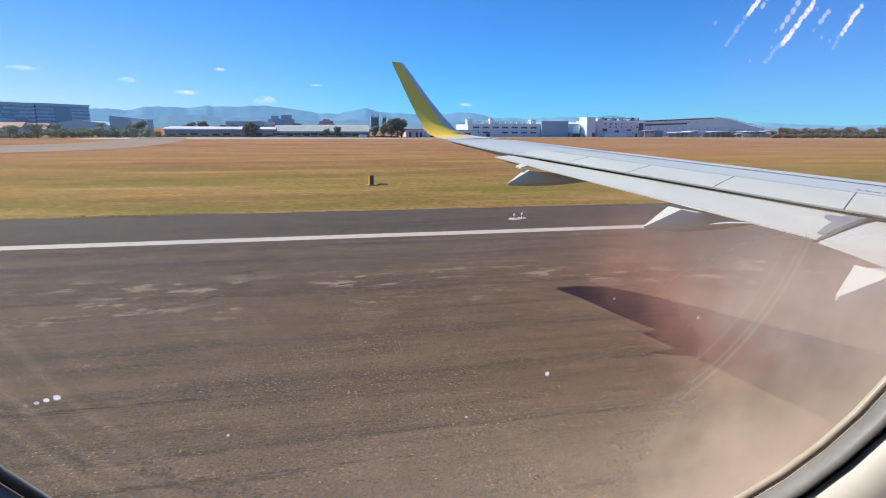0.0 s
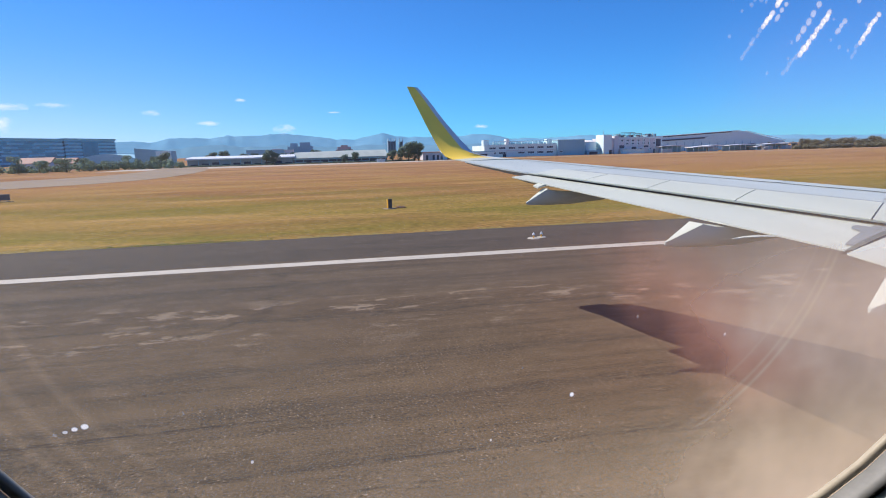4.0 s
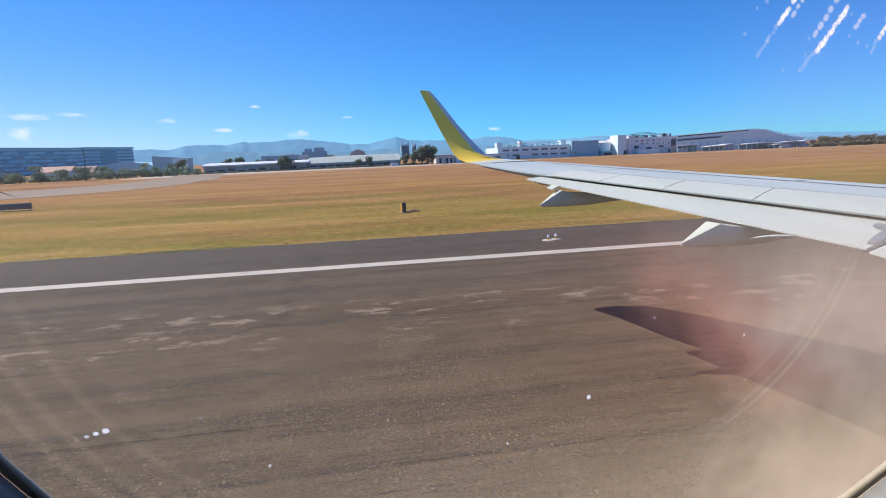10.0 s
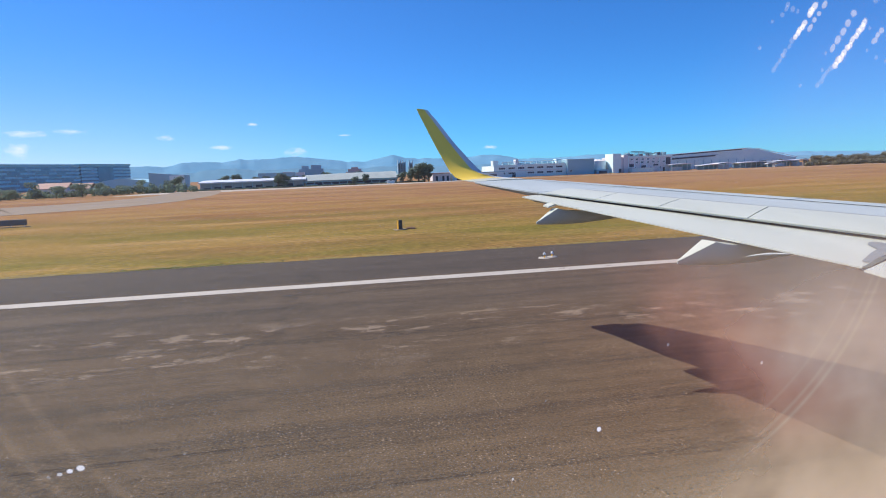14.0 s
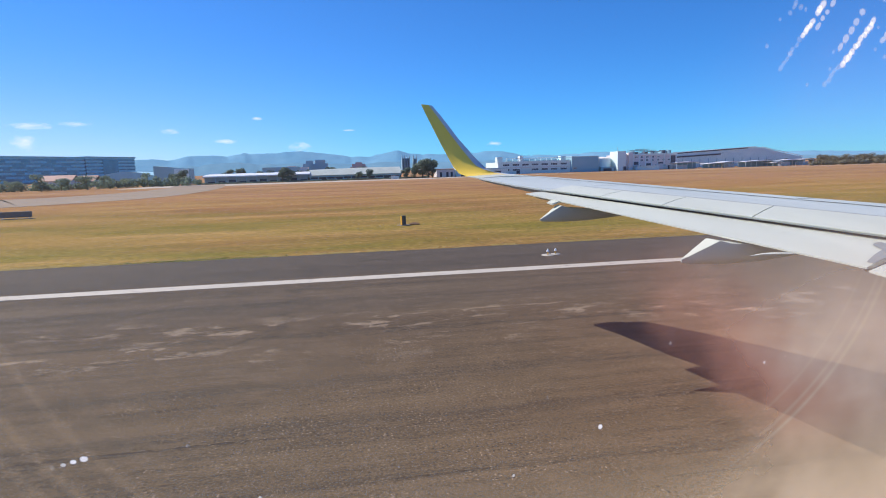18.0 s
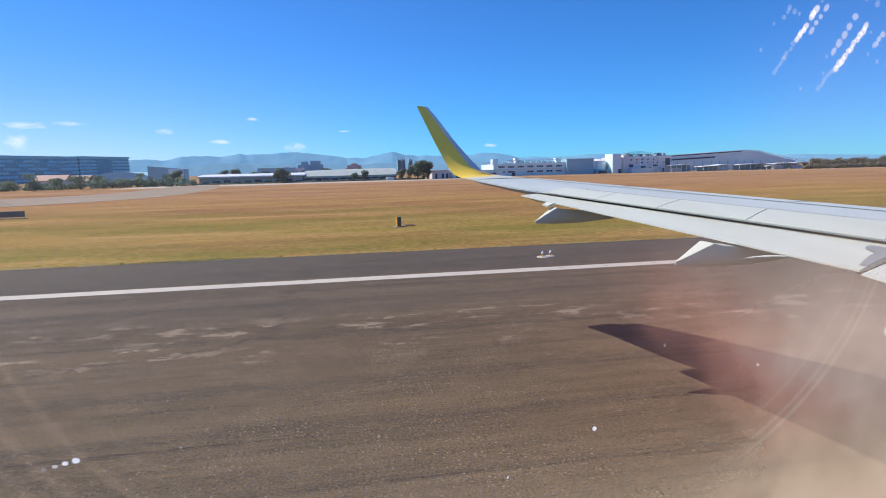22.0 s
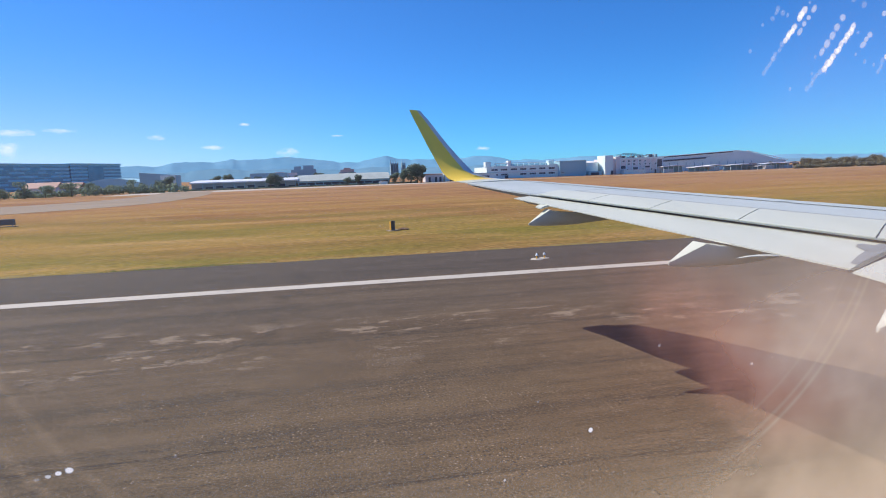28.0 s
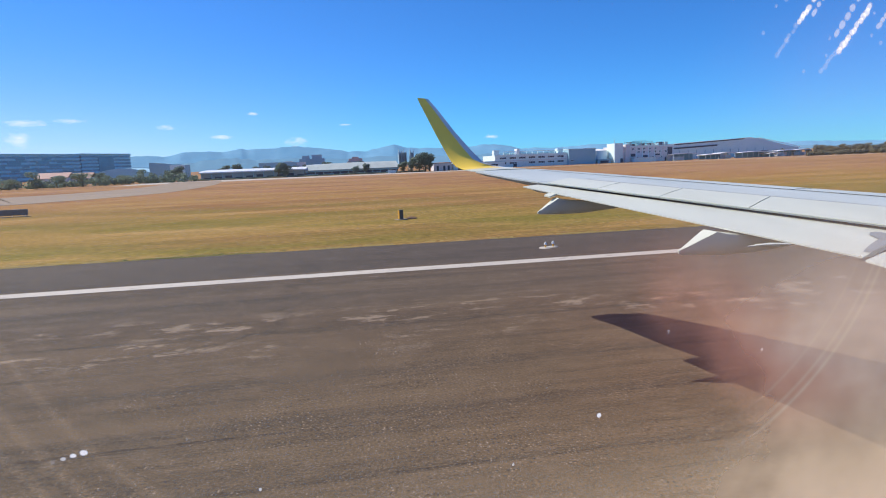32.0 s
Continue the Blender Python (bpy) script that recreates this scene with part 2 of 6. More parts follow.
def paint_material(name, fresh, worn, wear):
    n = Nodes(name, 0.7, 0, 0.3)
    w = n.noise(0.35, (0.4, 1, 1), 6, 0.7)
    fine = n.noise(0.03, (1, 1, 1), 3, 0.7)
    c = n.ramp(n.noise(2.0, (0.3, 1, 1), 4), [(0.3, tuple(v * 0.82 for v in fresh)), (0.7, fresh)])
    c = n.mix(n.maths("MULTIPLY", n.step(w, 0.72 - wear, 0.80 - wear), 0.75), c, worn)
    c = n.mix(1.0, c, n.ramp(fine, [(0.3, (0.8, 0.8, 0.8)), (0.6, (1.05, 1.05, 1.05))]), "MULTIPLY")
    n.color(c)
    n.bump(fine, 0.3, 0.006)
    return n.mat


def leaf_material(name, a, b):
    n = Nodes(name, 0.7, 0, 0.25)
    geo = n.node("ShaderNodeNewGeometry")
    info = n.node("ShaderNodeObjectInfo")
    c = n.ramp(geo.outputs["Random Per Island"], [(0.0, a), (1.0, b)])
    c = n.mix(n.maths("MULTIPLY", info.outputs["Random"], 0.45), c, tuple(0.5 * (p + q) * 1.25 + 0.01 for p, q in zip(a, b)))
    n.color(c)
    # thin leaves let some of the sun through
    thru = n.node("ShaderNodeBsdfTranslucent")
    n.t.links.new(c, thru.inputs["Color"])
    mixer = n.node("ShaderNodeMixShader", Fac=0.38)
    n.t.links.new(n.b.outputs[0], mixer.inputs[1])
    n.t.links.new(thru.outputs[0], mixer.inputs[2])
    n.t.links.new(mixer.outputs[0], n.t.nodes["Material Output"].inputs["Surface"])
    return n.mat


def pane_material():
    """Scratched acrylic: clear, with sun glare painted as a tinted veil over its forward part, red along its thin rim.
    """
    n = Nodes("scratched_acrylic")
    mat = n.mat
    n.t.nodes.remove(n.b)
    out = n.t.nodes["Material Output"]
    clear = n.node("ShaderNodeBsdfTransparent")
    veil = n.node("ShaderNodeBsdfTranslucent")
    sep = n.node("ShaderNodeSeparateXYZ")
    n.t.links.new(n.coords((1, 1, 1), "object"), sep.inputs[0])
    x, z = sep.outputs["X"], sep.outputs["Z"]
    blot = n.noise(0.045, (1, 1, 1), 3, 0.55, "object")
    wisp = n.noise(0.016, (0.5, 1, 1), 4, 0.6, "object")
    # the ragged rear edge of the painted glare, by height on the pane
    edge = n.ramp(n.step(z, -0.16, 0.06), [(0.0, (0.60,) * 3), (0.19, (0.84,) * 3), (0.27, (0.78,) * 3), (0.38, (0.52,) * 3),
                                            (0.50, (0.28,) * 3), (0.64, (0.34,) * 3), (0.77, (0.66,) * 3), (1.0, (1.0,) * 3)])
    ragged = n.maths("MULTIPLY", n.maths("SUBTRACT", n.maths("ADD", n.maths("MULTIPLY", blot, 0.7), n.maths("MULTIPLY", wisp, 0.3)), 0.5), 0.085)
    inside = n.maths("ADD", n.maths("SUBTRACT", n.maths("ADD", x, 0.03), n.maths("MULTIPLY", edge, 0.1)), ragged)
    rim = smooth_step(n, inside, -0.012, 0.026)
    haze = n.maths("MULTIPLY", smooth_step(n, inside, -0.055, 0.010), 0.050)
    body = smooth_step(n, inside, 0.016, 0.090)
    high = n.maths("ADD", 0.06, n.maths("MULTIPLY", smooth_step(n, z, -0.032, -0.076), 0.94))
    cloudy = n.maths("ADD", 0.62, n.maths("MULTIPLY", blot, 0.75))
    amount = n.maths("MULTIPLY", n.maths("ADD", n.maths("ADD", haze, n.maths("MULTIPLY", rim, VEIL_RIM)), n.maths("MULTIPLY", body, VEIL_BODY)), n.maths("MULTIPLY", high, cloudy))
    # a thinner painted haze along the bottom edge
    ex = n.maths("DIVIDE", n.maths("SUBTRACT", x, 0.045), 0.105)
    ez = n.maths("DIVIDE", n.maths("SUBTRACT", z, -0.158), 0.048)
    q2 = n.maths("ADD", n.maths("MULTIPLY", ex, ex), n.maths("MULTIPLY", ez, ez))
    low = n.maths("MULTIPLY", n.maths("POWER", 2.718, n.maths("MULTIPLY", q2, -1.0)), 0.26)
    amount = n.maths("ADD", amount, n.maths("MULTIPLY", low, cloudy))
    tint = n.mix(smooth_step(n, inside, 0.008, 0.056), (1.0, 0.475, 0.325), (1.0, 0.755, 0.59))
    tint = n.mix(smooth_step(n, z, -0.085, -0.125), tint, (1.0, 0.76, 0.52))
    # a reddish flare painted over the sky part
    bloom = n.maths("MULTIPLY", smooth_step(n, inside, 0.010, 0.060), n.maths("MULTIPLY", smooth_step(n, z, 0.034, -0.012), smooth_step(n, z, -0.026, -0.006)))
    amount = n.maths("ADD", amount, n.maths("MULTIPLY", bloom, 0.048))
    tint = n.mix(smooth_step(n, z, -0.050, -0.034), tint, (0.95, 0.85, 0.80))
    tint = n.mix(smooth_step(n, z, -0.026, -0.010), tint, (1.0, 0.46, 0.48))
    # pale sun glare painted in towards the rear edge
    rear_glare = n.maths("MULTIPLY", smooth_step(n, x, 0.010, -0.170), 0.035)
    amount = n.maths("ADD", amount, rear_glare)
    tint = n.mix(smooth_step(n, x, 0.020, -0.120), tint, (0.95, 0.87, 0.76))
    # worn rings: a pair round the forward lower corner, two broad faint ones at the rear
    ring = 0.0
    for cx, cz, r, w, k, side in ((-0.0078, -0.0194, 0.1086, 0.0010, 0.040, 1), (-0.0078, -0.0194, 0.1114, 0.0011, 0.055, 1), (-0.0078, -0.0194, 0.1025, 0.0009, 0.020, 1),
                                  (-0.053, -0.02, 0.1172, 0.0019, 0.060, -1), (-0.053, -0.02, 0.1272, 0.0022, 0.065, -1), (-0.053, -0.02, 0.1342, 0.0022, 0.070, -1), (-0.053, -0.02, 0.1085, 0.0016, 0.025, -1)):
        px, pz = n.maths("SUBTRACT", x, cx), n.maths("SUBTRACT", z, cz)
        rad = n.maths("SQRT", n.maths("ADD", n.maths("MULTIPLY", px, px), n.maths("MULTIPLY", pz, pz)))
        line = n.step(n.maths("ABSOLUTE", n.maths("SUBTRACT", rad, r)), w, 0.0)
        where = n.step(x, 0.0, 0.05) if side > 0 else n.step(x, -0.085, -0.135)
        ring = n.maths("ADD", n.maths("MULTIPLY", n.maths("MULTIPLY", line, where), k), ring)
    ring = n.maths("MULTIPLY", n.maths("MULTIPLY", ring, smooth_step(n, z, -0.035, -0.070)), n.maths("ADD", 0.45, n.maths("MULTIPLY", wisp, 1.1)))
    tint = n.mix(n.step(ring, 0.0, 0.06), tint, (0.97, 0.76, 0.56))
    dust = n.step(n.noise(0.0016, (1, 1, 1), 1, 0.5, "object"), 0.74, 0.80)
    fac = n.maths("ADD", n.maths("ADD", VEIL_BASE, amount), n.maths("ADD", ring, n.maths("MULTIPLY", dust, 0.04)))
    n.t.links.new(tint, veil.inputs["Color"])
    mixer = n.node("ShaderNodeMixShader")
    n.t.links.new(fac, mixer.inputs[0])
    n.t.links.new(clear.outputs[0], mixer.inputs[1])
    n.t.links.new(veil.outputs[0], mixer.inputs[2])
    n.t.links.new(mixer.outputs[0], out.inputs["Surface"])
    return mat


def smooth_step(n, fac, lo, hi):
    r = n.node("ShaderNodeMapRange")
    r.interpolation_type = "SMOOTHSTEP"
    n.t.links.new(fac, r.inputs["Value"])
    r.inputs["From Min"].default_value = min(lo, hi)
    r.inputs["From Max"].default_value = max(lo, hi)
    if lo > hi:
        r.inputs["To Min"].default_value, r.inputs["To Max"].default_value = 1.0, 0.0
    return r.outputs[0]


def soft_round(n):
    """1 in the middle of a thin flat piece, 0 at its rim."""
    tc = n.node("ShaderNodeTexCoord")
    sep = n.node("ShaderNodeSeparateXYZ")
    n.t.links.new(tc.outputs["UV"], sep.inputs[0])
    u = n.maths("SUBTRACT", n.maths("MULTIPLY", sep.outputs["X"], 2.0), 1.0)
    v = n.maths("SUBTRACT", n.maths("MULTIPLY", sep.outputs["Y"], 2.0), 1.0)
    r = n.maths("SQRT", n.maths("ADD", n.maths("MULTIPLY", u, u), n.maths("MULTIPLY", v, v)))
    return n.maths("SUBTRACT", 1.0, r)


def glow_material(name, colour, strength):
    """A far part of the sky itself: thin vapour with ragged edges, its sunlit brightness given as emission."""
    n = Nodes(name, 1.0, 0, 0)
    glow = n.node("ShaderNodeEmission", Color=(*colour, 1), Strength=strength)
    thin = n.node("ShaderNodeBsdfTransparent")
    mixer = n.node("ShaderNodeMixShader")
    puff = n.noise(60.0, (0.55, 1, 1.5), 6, 0.62)
    body = n.maths("ADD", soft_round(n), n.maths("MULTIPLY", n.maths("SUBTRACT", puff, 0.5), 2.2))
    n.t.links.new(n.maths("MULTIPLY", n.step(body, 0.2, 1.1), 0.7), mixer.inputs[0])
    n.t.links.new(thin.outputs[0], mixer.inputs[1])
    n.t.links.new(glow.outputs[0], mixer.inputs[2])
    n.t.links.new(mixer.outputs[0], n.t.nodes["Material Output"].inputs["Surface"])
    return n.mat


def fleck_material(name, full):
    """Droplets and smears that catch the sun, thinning out towards the rim."""
    n = Nodes(name, 0.2, 0, 0.6)
    drop = n.node("ShaderNodeBsdfTranslucent", Color=(0.97, 0.97, 1.0, 1))
    thin = n.node("ShaderNodeBsdfTransparent")
    mixer = n.node("ShaderNodeMixShader")
    n.t.links.new(n.maths("MULTIPLY", n.step(soft_round(n), 0.0, 0.40), full), mixer.inputs[0])
    n.t.links.new(thin.outputs[0], mixer.inputs[1])
    n.t.links.new(drop.outputs[0], mixer.inputs[2])
    n.t.links.new(mixer.outputs[0], n.t.nodes["Material Output"].inputs["Surface"])
    return n.mat


VEIL_BASE, VEIL_RIM, VEIL_BODY = 0.007, 0.30, 0.155
M_ASPHALT = asphalt_material("runway_asphalt", (0.063, 0.046, 0.031), (0.110, 0.082, 0.055), (0.160, 0.116, 0.072))
M_SHOULDER = asphalt_material("shoulder_asphalt", (0.056, 0.044, 0.034), (0.087, 0.070, 0.053), (0.110, 0.087, 0.062), 0.5)
M_TAXI = plain("taxiway_concrete", (0.24, 0.19, 0.145), (0.32, 0.26, 0.20), 9.0, 0.9, 0.0, 0.08, stretch=(0.3, 1, 1))
M_ROAD = plain("pale_concrete", (0.38, 0.345, 0.30), (0.48, 0.445, 0.395), 9.0, 0.9, 0.0, 0.08, stretch=(0.3, 1, 1))
M_GRASS = grass_material()
M_WING = wing_material("wing_paint", (0.505, 0.528, 0.455), (0.585, 0.612, 0.535))
M_WING_GREY = wing_material("grey_wing_paint", (0.42, 0.468, 0.458), (0.50, 0.545, 0.535))
# near-black: the shade of the flap gaps is put into this colour
M_WING_DARK = plain("shaded_wing_cavity", (0.010, 0.015, 0.030), (0.022, 0.030, 0.055), 0.5, 0.6)
M_METAL = plain("bare_metal", (0.40, 0.42, 0.44), (0.55, 0.56, 0.58), 0.4, 0.35, 0.7)
M_STRIP = plain("bare_grey_strip", (0.20, 0.22, 0.225), (0.27, 0.29, 0.295), 0.3, 0.55)
M_SEAL = plain("grey_seal", (0.20, 0.21, 0.22), (0.30, 0.31, 0.32), 0.2, 0.6)
M_YELLOW = yellow_material()
M_LEDGE = plain("leading_edge_paint", (0.50, 0.54, 0.59), (0.60, 0.63, 0.67), 0.6, 0.55, 0.0, 0.3, 0.03)
M_SKIN = plain("white_fuselage_paint", (0.72, 0.72, 0.71), (0.80, 0.80, 0.79), 1.5, 0.3, 0, 0.5, 0.03)
M_BEZEL = plain("cabin_plastic", (0.56, 0.55, 0.53), (0.64, 0.63, 0.60), 0.05, 0.45, 0, 0.4, 0.05)
M_GASKET = plain("window_gasket", (0.16, 0.165, 0.175), (0.24, 0.245, 0.255), 0.03, 0.5, 0, 0.4, 0.1)
M_PANE_EDGE = plain("acrylic_edge", (0.34, 0.31, 0.26), (0.45, 0.41, 0.35), 0.02, 0.4, 0, 0.4, 0.05)
M_PANE = pane_material()
M_WHITE_LINE = paint_material("white_line_paint", (0.53, 0.485, 0.42), (0.20, 0.18, 0.155), 0.15)
M_BLACK_LINE = paint_material("black_outline_paint", (0.040, 0.040, 0.044), (0.085, 0.075, 0.062), 0.22)
M_GREY_LINE = paint_material("grey_cover_paint", (0.20, 0.19, 0.18), (0.12, 0.10, 0.08), 0.25)
M_YELLOW_LINE = paint_material("yellow_line_paint", (0.62, 0.34, 0.02), (0.22, 0.14, 0.06), 0.05)
# white, grey, blue-grey and tower colours carry distance haze as a blue-green tint
M_WHITE = plain("white_wall", (0.66, 0.81, 0.82), (0.77, 0.88, 0.88), 6.0, 0.75)
M_CREAM = plain("cream_wall", (0.66, 0.65, 0.66), (0.77, 0.75, 0.75), 5.0, 0.8)
M_GREY = plain("grey_cladding", (0.26, 0.46, 0.54), (0.34, 0.54, 0.62), 8.0, 0.6)
M_BLUE_ROOF = plain("blue_grey_roof", (0.29, 0.52, 0.61), (0.38, 0.61, 0.69), 8.0, 0.45, stretch=(3, 1, 1))
M_GREEN_ROOF = plain("green_grey_roof", (0.31, 0.36, 0.35), (0.41, 0.46, 0.44), 8.0, 0.6, stretch=(3, 1, 1))
M_WHITE_ROOF = plain("white_sheet_roof", (0.66, 0.68, 0.70), (0.80, 0.81, 0.82), 6.0, 0.4)
M_RED_ROOF = plain("faded_red_roof", (0.36, 0.20, 0.17), (0.50, 0.31, 0.26), 4.0, 0.7)
# also stands in for the shade inside openings and recesses
M_DARK = plain("dark_opening", (0.045, 0.06, 0.085), (0.085, 0.105, 0.135), 3.0, 0.5)
M_GLASS = plain("blue_tinted_glazing", (0.03, 0.15, 0.27), (0.08, 0.26, 0.42), 7.0, 0.12, 0.2, 0.7, 0)
M_BAND = plain("pale_blue_spandrel", (0.20, 0.55, 0.71), (0.28, 0.65, 0.81), 8.0, 0.4)
M_HAZE = plain("far_tower", (0.28, 0.46, 0.58), (0.35, 0.53, 0.64), 30.0, 0.8, bump=0)
M_BRICKRED = plain("far_red_wall", (0.45, 0.36, 0.36), (0.55, 0.46, 0.46), 8.0, 0.8)
M_SLATE = plain("dark_concrete", (0.20, 0.25, 0.33), (0.27, 0.32, 0.40), 6.0, 0.8)
M_TRUNK = plain("bark", (0.10, 0.075, 0.055), (0.18, 0.14, 0.10), 0.6, 0.9)
# tree leaf tones are lifted paler and bluer to stand in for distance haze
M_LEAF = leaf_material("broad_leaves", (0.105, 0.165, 0.145), (0.185, 0.250, 0.195))
M_LEAF_PALE = leaf_material("hazed_leaves", (0.15, 0.22, 0.17), (0.24, 0.31, 0.23))
M_LEAF_DRY = leaf_material("dry_leaves", (0.15, 0.15, 0.10), (0.25, 0.235, 0.16))
M_BLADE = leaf_material("grass_blades", (0.24, 0.19, 0.045), (0.38, 0.28, 0.090))
M_WEED = leaf_material("green_weeds", (0.17, 0.175, 0.035), (0.27, 0.25, 0.07))
M_BLACK = plain("black_box_paint", (0.030, 0.030, 0.034), (0.06, 0.06, 0.065), 0.3, 0.5)
M_SIGN = plain("sign_back", (0.09, 0.085, 0.10), (0.14, 0.13, 0.14), 0.6, 0.6)
M_AMBER = plain("amber_lens", (0.70, 0.36, 0.05), (0.80, 0.45, 0.08), 0.1, 0.2)
M_SOIL = plain("bare_soil", (0.10, 0.055, 0.035), (0.17, 0.10, 0.06), 0.5, 0.95, bump=0.6)
M_CLOUD = glow_material("cloud", (0.86, 0.92, 1.0), 0.95)
M_FLECK = fleck_material("sunlit_drop", 0.85)
M_SMEAR = fleck_material("thin_smear", 0.20)
M_DROP = fleck_material("clear_drop", 0.50)


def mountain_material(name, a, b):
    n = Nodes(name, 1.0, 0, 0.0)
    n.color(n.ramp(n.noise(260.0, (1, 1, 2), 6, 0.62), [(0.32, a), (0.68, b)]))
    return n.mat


# aerial haze of the distance is painted into both hill colours
M_HILL_FAR = mountain_material("far_hazed_hills", (0.145, 0.325, 0.48), (0.18, 0.365, 0.52))
M_HILL_NEAR = mountain_material("near_hazed_hills", (0.125, 0.26, 0.37), (0.16, 0.30, 0.41))

# ---------------------------------------------------------------- mesh helpers


def mesh_of(name, verts, faces, mats, index=None, smooth=False):
    me = bpy.data.meshes.new(name)
    me.from_pydata([tuple(v) for v in verts], [], faces)
    for m in (mats if isinstance(mats, (list, tuple)) else [mats]):
        me.materials.append(m)
    if index is not None:
        me.polygons.foreach_set("material_index", index)
    if smooth:
        me.polygons.foreach_set("use_smooth", [True] * len(me.polygons))
    me.update()
    return me


def piece(name, me, parent=None, at=None, label=""):
    """One object on a mesh, as a part of parent or as a thing of its own."""
    ob = new(name, me)
    ob.parent = parent
    if at is not None:
        ob.matrix_basis = at if isinstance(at, Matrix) else Matrix.Translation(at)
    return tagged(ob, label)


def part(name, bm, material, parent, label=""):
    me = bpy.data.meshes.new(name)
    bmesh.ops.recalc_face_normals(bm, faces=bm.faces)
    bm.to_mesh(me)
    bm.free()
    for m in (material if isinstance(material, (list, tuple)) else [material]):
        me.materials.append(m)
    return piece(name, me, parent, None, label)


def thing(name, at, label, category, group="", kind=""):
    e = new(name)
    e.empty_display_size = 0.3
    e.matrix_basis = at if isinstance(at, Matrix) else Matrix.Translation(at)
    return tagged(e, label, category, group, kind)


def box_into(bm, x0, x1, y0, y1, z0, z1, bevel=0.0, mat=0):
    m = Matrix.LocRotScale(((x0 + x1) / 2, (y0 + y1) / 2, (z0 + z1) / 2), None, (abs(x1 - x0), abs(y1 - y0), abs(z1 - z0)))
    got = bmesh.ops.create_cube(bm, size=1, matrix=m)["verts"]
    faces = {f for v in got for f in v.link_faces}
    if bevel:
        edges = list({e for v in got for e in v.link_edges})
        out = bmesh.ops.bevel(bm, geom=edges, offset=bevel, segments=1, affect="EDGES")
        faces = set(out["faces"]) | {f for f in faces if f.is_valid}
    for f in faces:
        f.material_index = mat
    return bm


def box_bm(*spec, bevel=0.0):
    return box_into(bmesh.new(), *spec, bevel=bevel)


def cyl_into(bm, r0, r1, z0, z1, x=0, y=0, seg=12):
    bmesh.ops.create_cone(bm, cap_ends=True, segments=seg, radius1=r0, radius2=r1, depth=z1 - z0,
                          matrix=Matrix.Translation((x, y, (z0 + z1) / 2)))
    return bm


def loft(rings, close_ends=True, wrap=True):
    """Faces between equal rings of points."""
    n = len(rings[0])
    verts = [p for r in rings for p in r]
    faces = []
    for i in range(len(rings) - 1):
        for j in range(n if wrap else n - 1):
            a, b = i * n + j, i * n + (j + 1) % n
            faces.append((a, b, b + n, a + n))
    if close_ends:
        faces.append(tuple(range(n))[::-1])
        faces.append(tuple(range((len(rings) - 1) * n, len(rings) * n)))
    return verts, faces


def lofted(name, rings, mats, parent=None, label="", smooth=True, close_ends=True, wrap=True):
    me = mesh_of(name, *loft(rings, close_ends, wrap), mats, None, smooth)
    bm = bmesh.new()
    bm.from_mesh(me)
    bmesh.ops.recalc_face_normals(bm, faces=bm.faces)
    for e in bm.edges:
        if len(e.link_faces) == 2 and e.calc_face_angle() > radians(38):
            e.smooth = False
    bm.to_mesh(me)
    bm.free()
    return piece(name, me, parent, None, label)


def strip(name, pts, width, z, material, parent=None, label="", rough=0.0):
    """A flat painted band along a line of ground points, a few mm thick."""
    verts, faces = [], []
    pts = [Vector((*p, 0)) for p in pts]
    for i, p in enumerate(pts):
        d = (pts[min(i + 1, len(pts) - 1)] - pts[max(i - 1, 0)]).normalized()
        s = Vector((-d.y, d.x, 0)) * width / 2
        a = 1 + random.uniform(-rough, rough)
        b = 1 + random.uniform(-rough, rough)
        verts += [p + s * a + Vector((0, 0, z)), p - s * b + Vector((0, 0, z))]
    for i in range(len(pts) - 1):
        faces.append((2 * i + 1, 2 * i + 3, 2 * i + 2, 2 * i))
    return piece(name, mesh_of(name, verts, faces, material), parent, None, label)


def line_pts(a, b, n):
    return [(a[0] + (b[0] - a[0]) * i / n, a[1] + (b[1] - a[1]) * i / n) for i in range(n + 1)]


# ---------------------------------------------------------------- ground, runway, taxiway
GRASS_Y = 28.0


def ground_sheet():
    xs = sorted({*(-4800, -3000, -1800, -1000, -600), *range(-400, 801, 40), *(1000, 1800, 3000, 4800)})
    ys = sorted({*(-4800, -3000, -1200, -400, -100, -30), *range(20, 261, 12), *(400, 800, 1600, 3000, 4800)})
    verts = [(x, y, -0.05) for y in ys for x in xs]
    w = len(xs)
    faces = [(j * w + i, j * w + i + 1, (j + 1) * w + i + 1, (j + 1) * w + i) for j in range(len(ys) - 1) for i in range(w - 1)]
    ob = piece("ground", mesh_of("ground", verts, faces, M_GRASS))
    tagged(ob, "dry mown airfield grass, green by the runway, brown beyond", "ground", kind="structure")
    return ob


ground_sheet()


def slab(name, outline, z0, z1, material, label, category):
    n = len(outline)
    verts = [(*p, z0) for p in outline] + [(*p, z1) for p in outline]
    faces = [tuple(range(n, 2 * n))] + [(i, (i + 1) % n, n + (i + 1) % n, n + i) for i in range(n)]
    ob = piece(name, mesh_of(name, verts, faces, material))
    return tagged(ob, label, category, kind="structure")


runway = slab("runway", [(-420, -24.6), (1500, -24.6), (1500, 21.9), (-420, 21.9)], -0.12, 0.0, M_ASPHALT,
              "worn dark grey-brown asphalt runway with pale scuffs", "runway")


def edge_wave(x, y):
    return y + 0.16 * noise.noise((x * 0.35, y, 0)) + 0.10 * noise.noise((x * 1.7, y, 3))


SH_X = [-420] + [-60 + i * 0.8 for i in range(226)] + [1500]
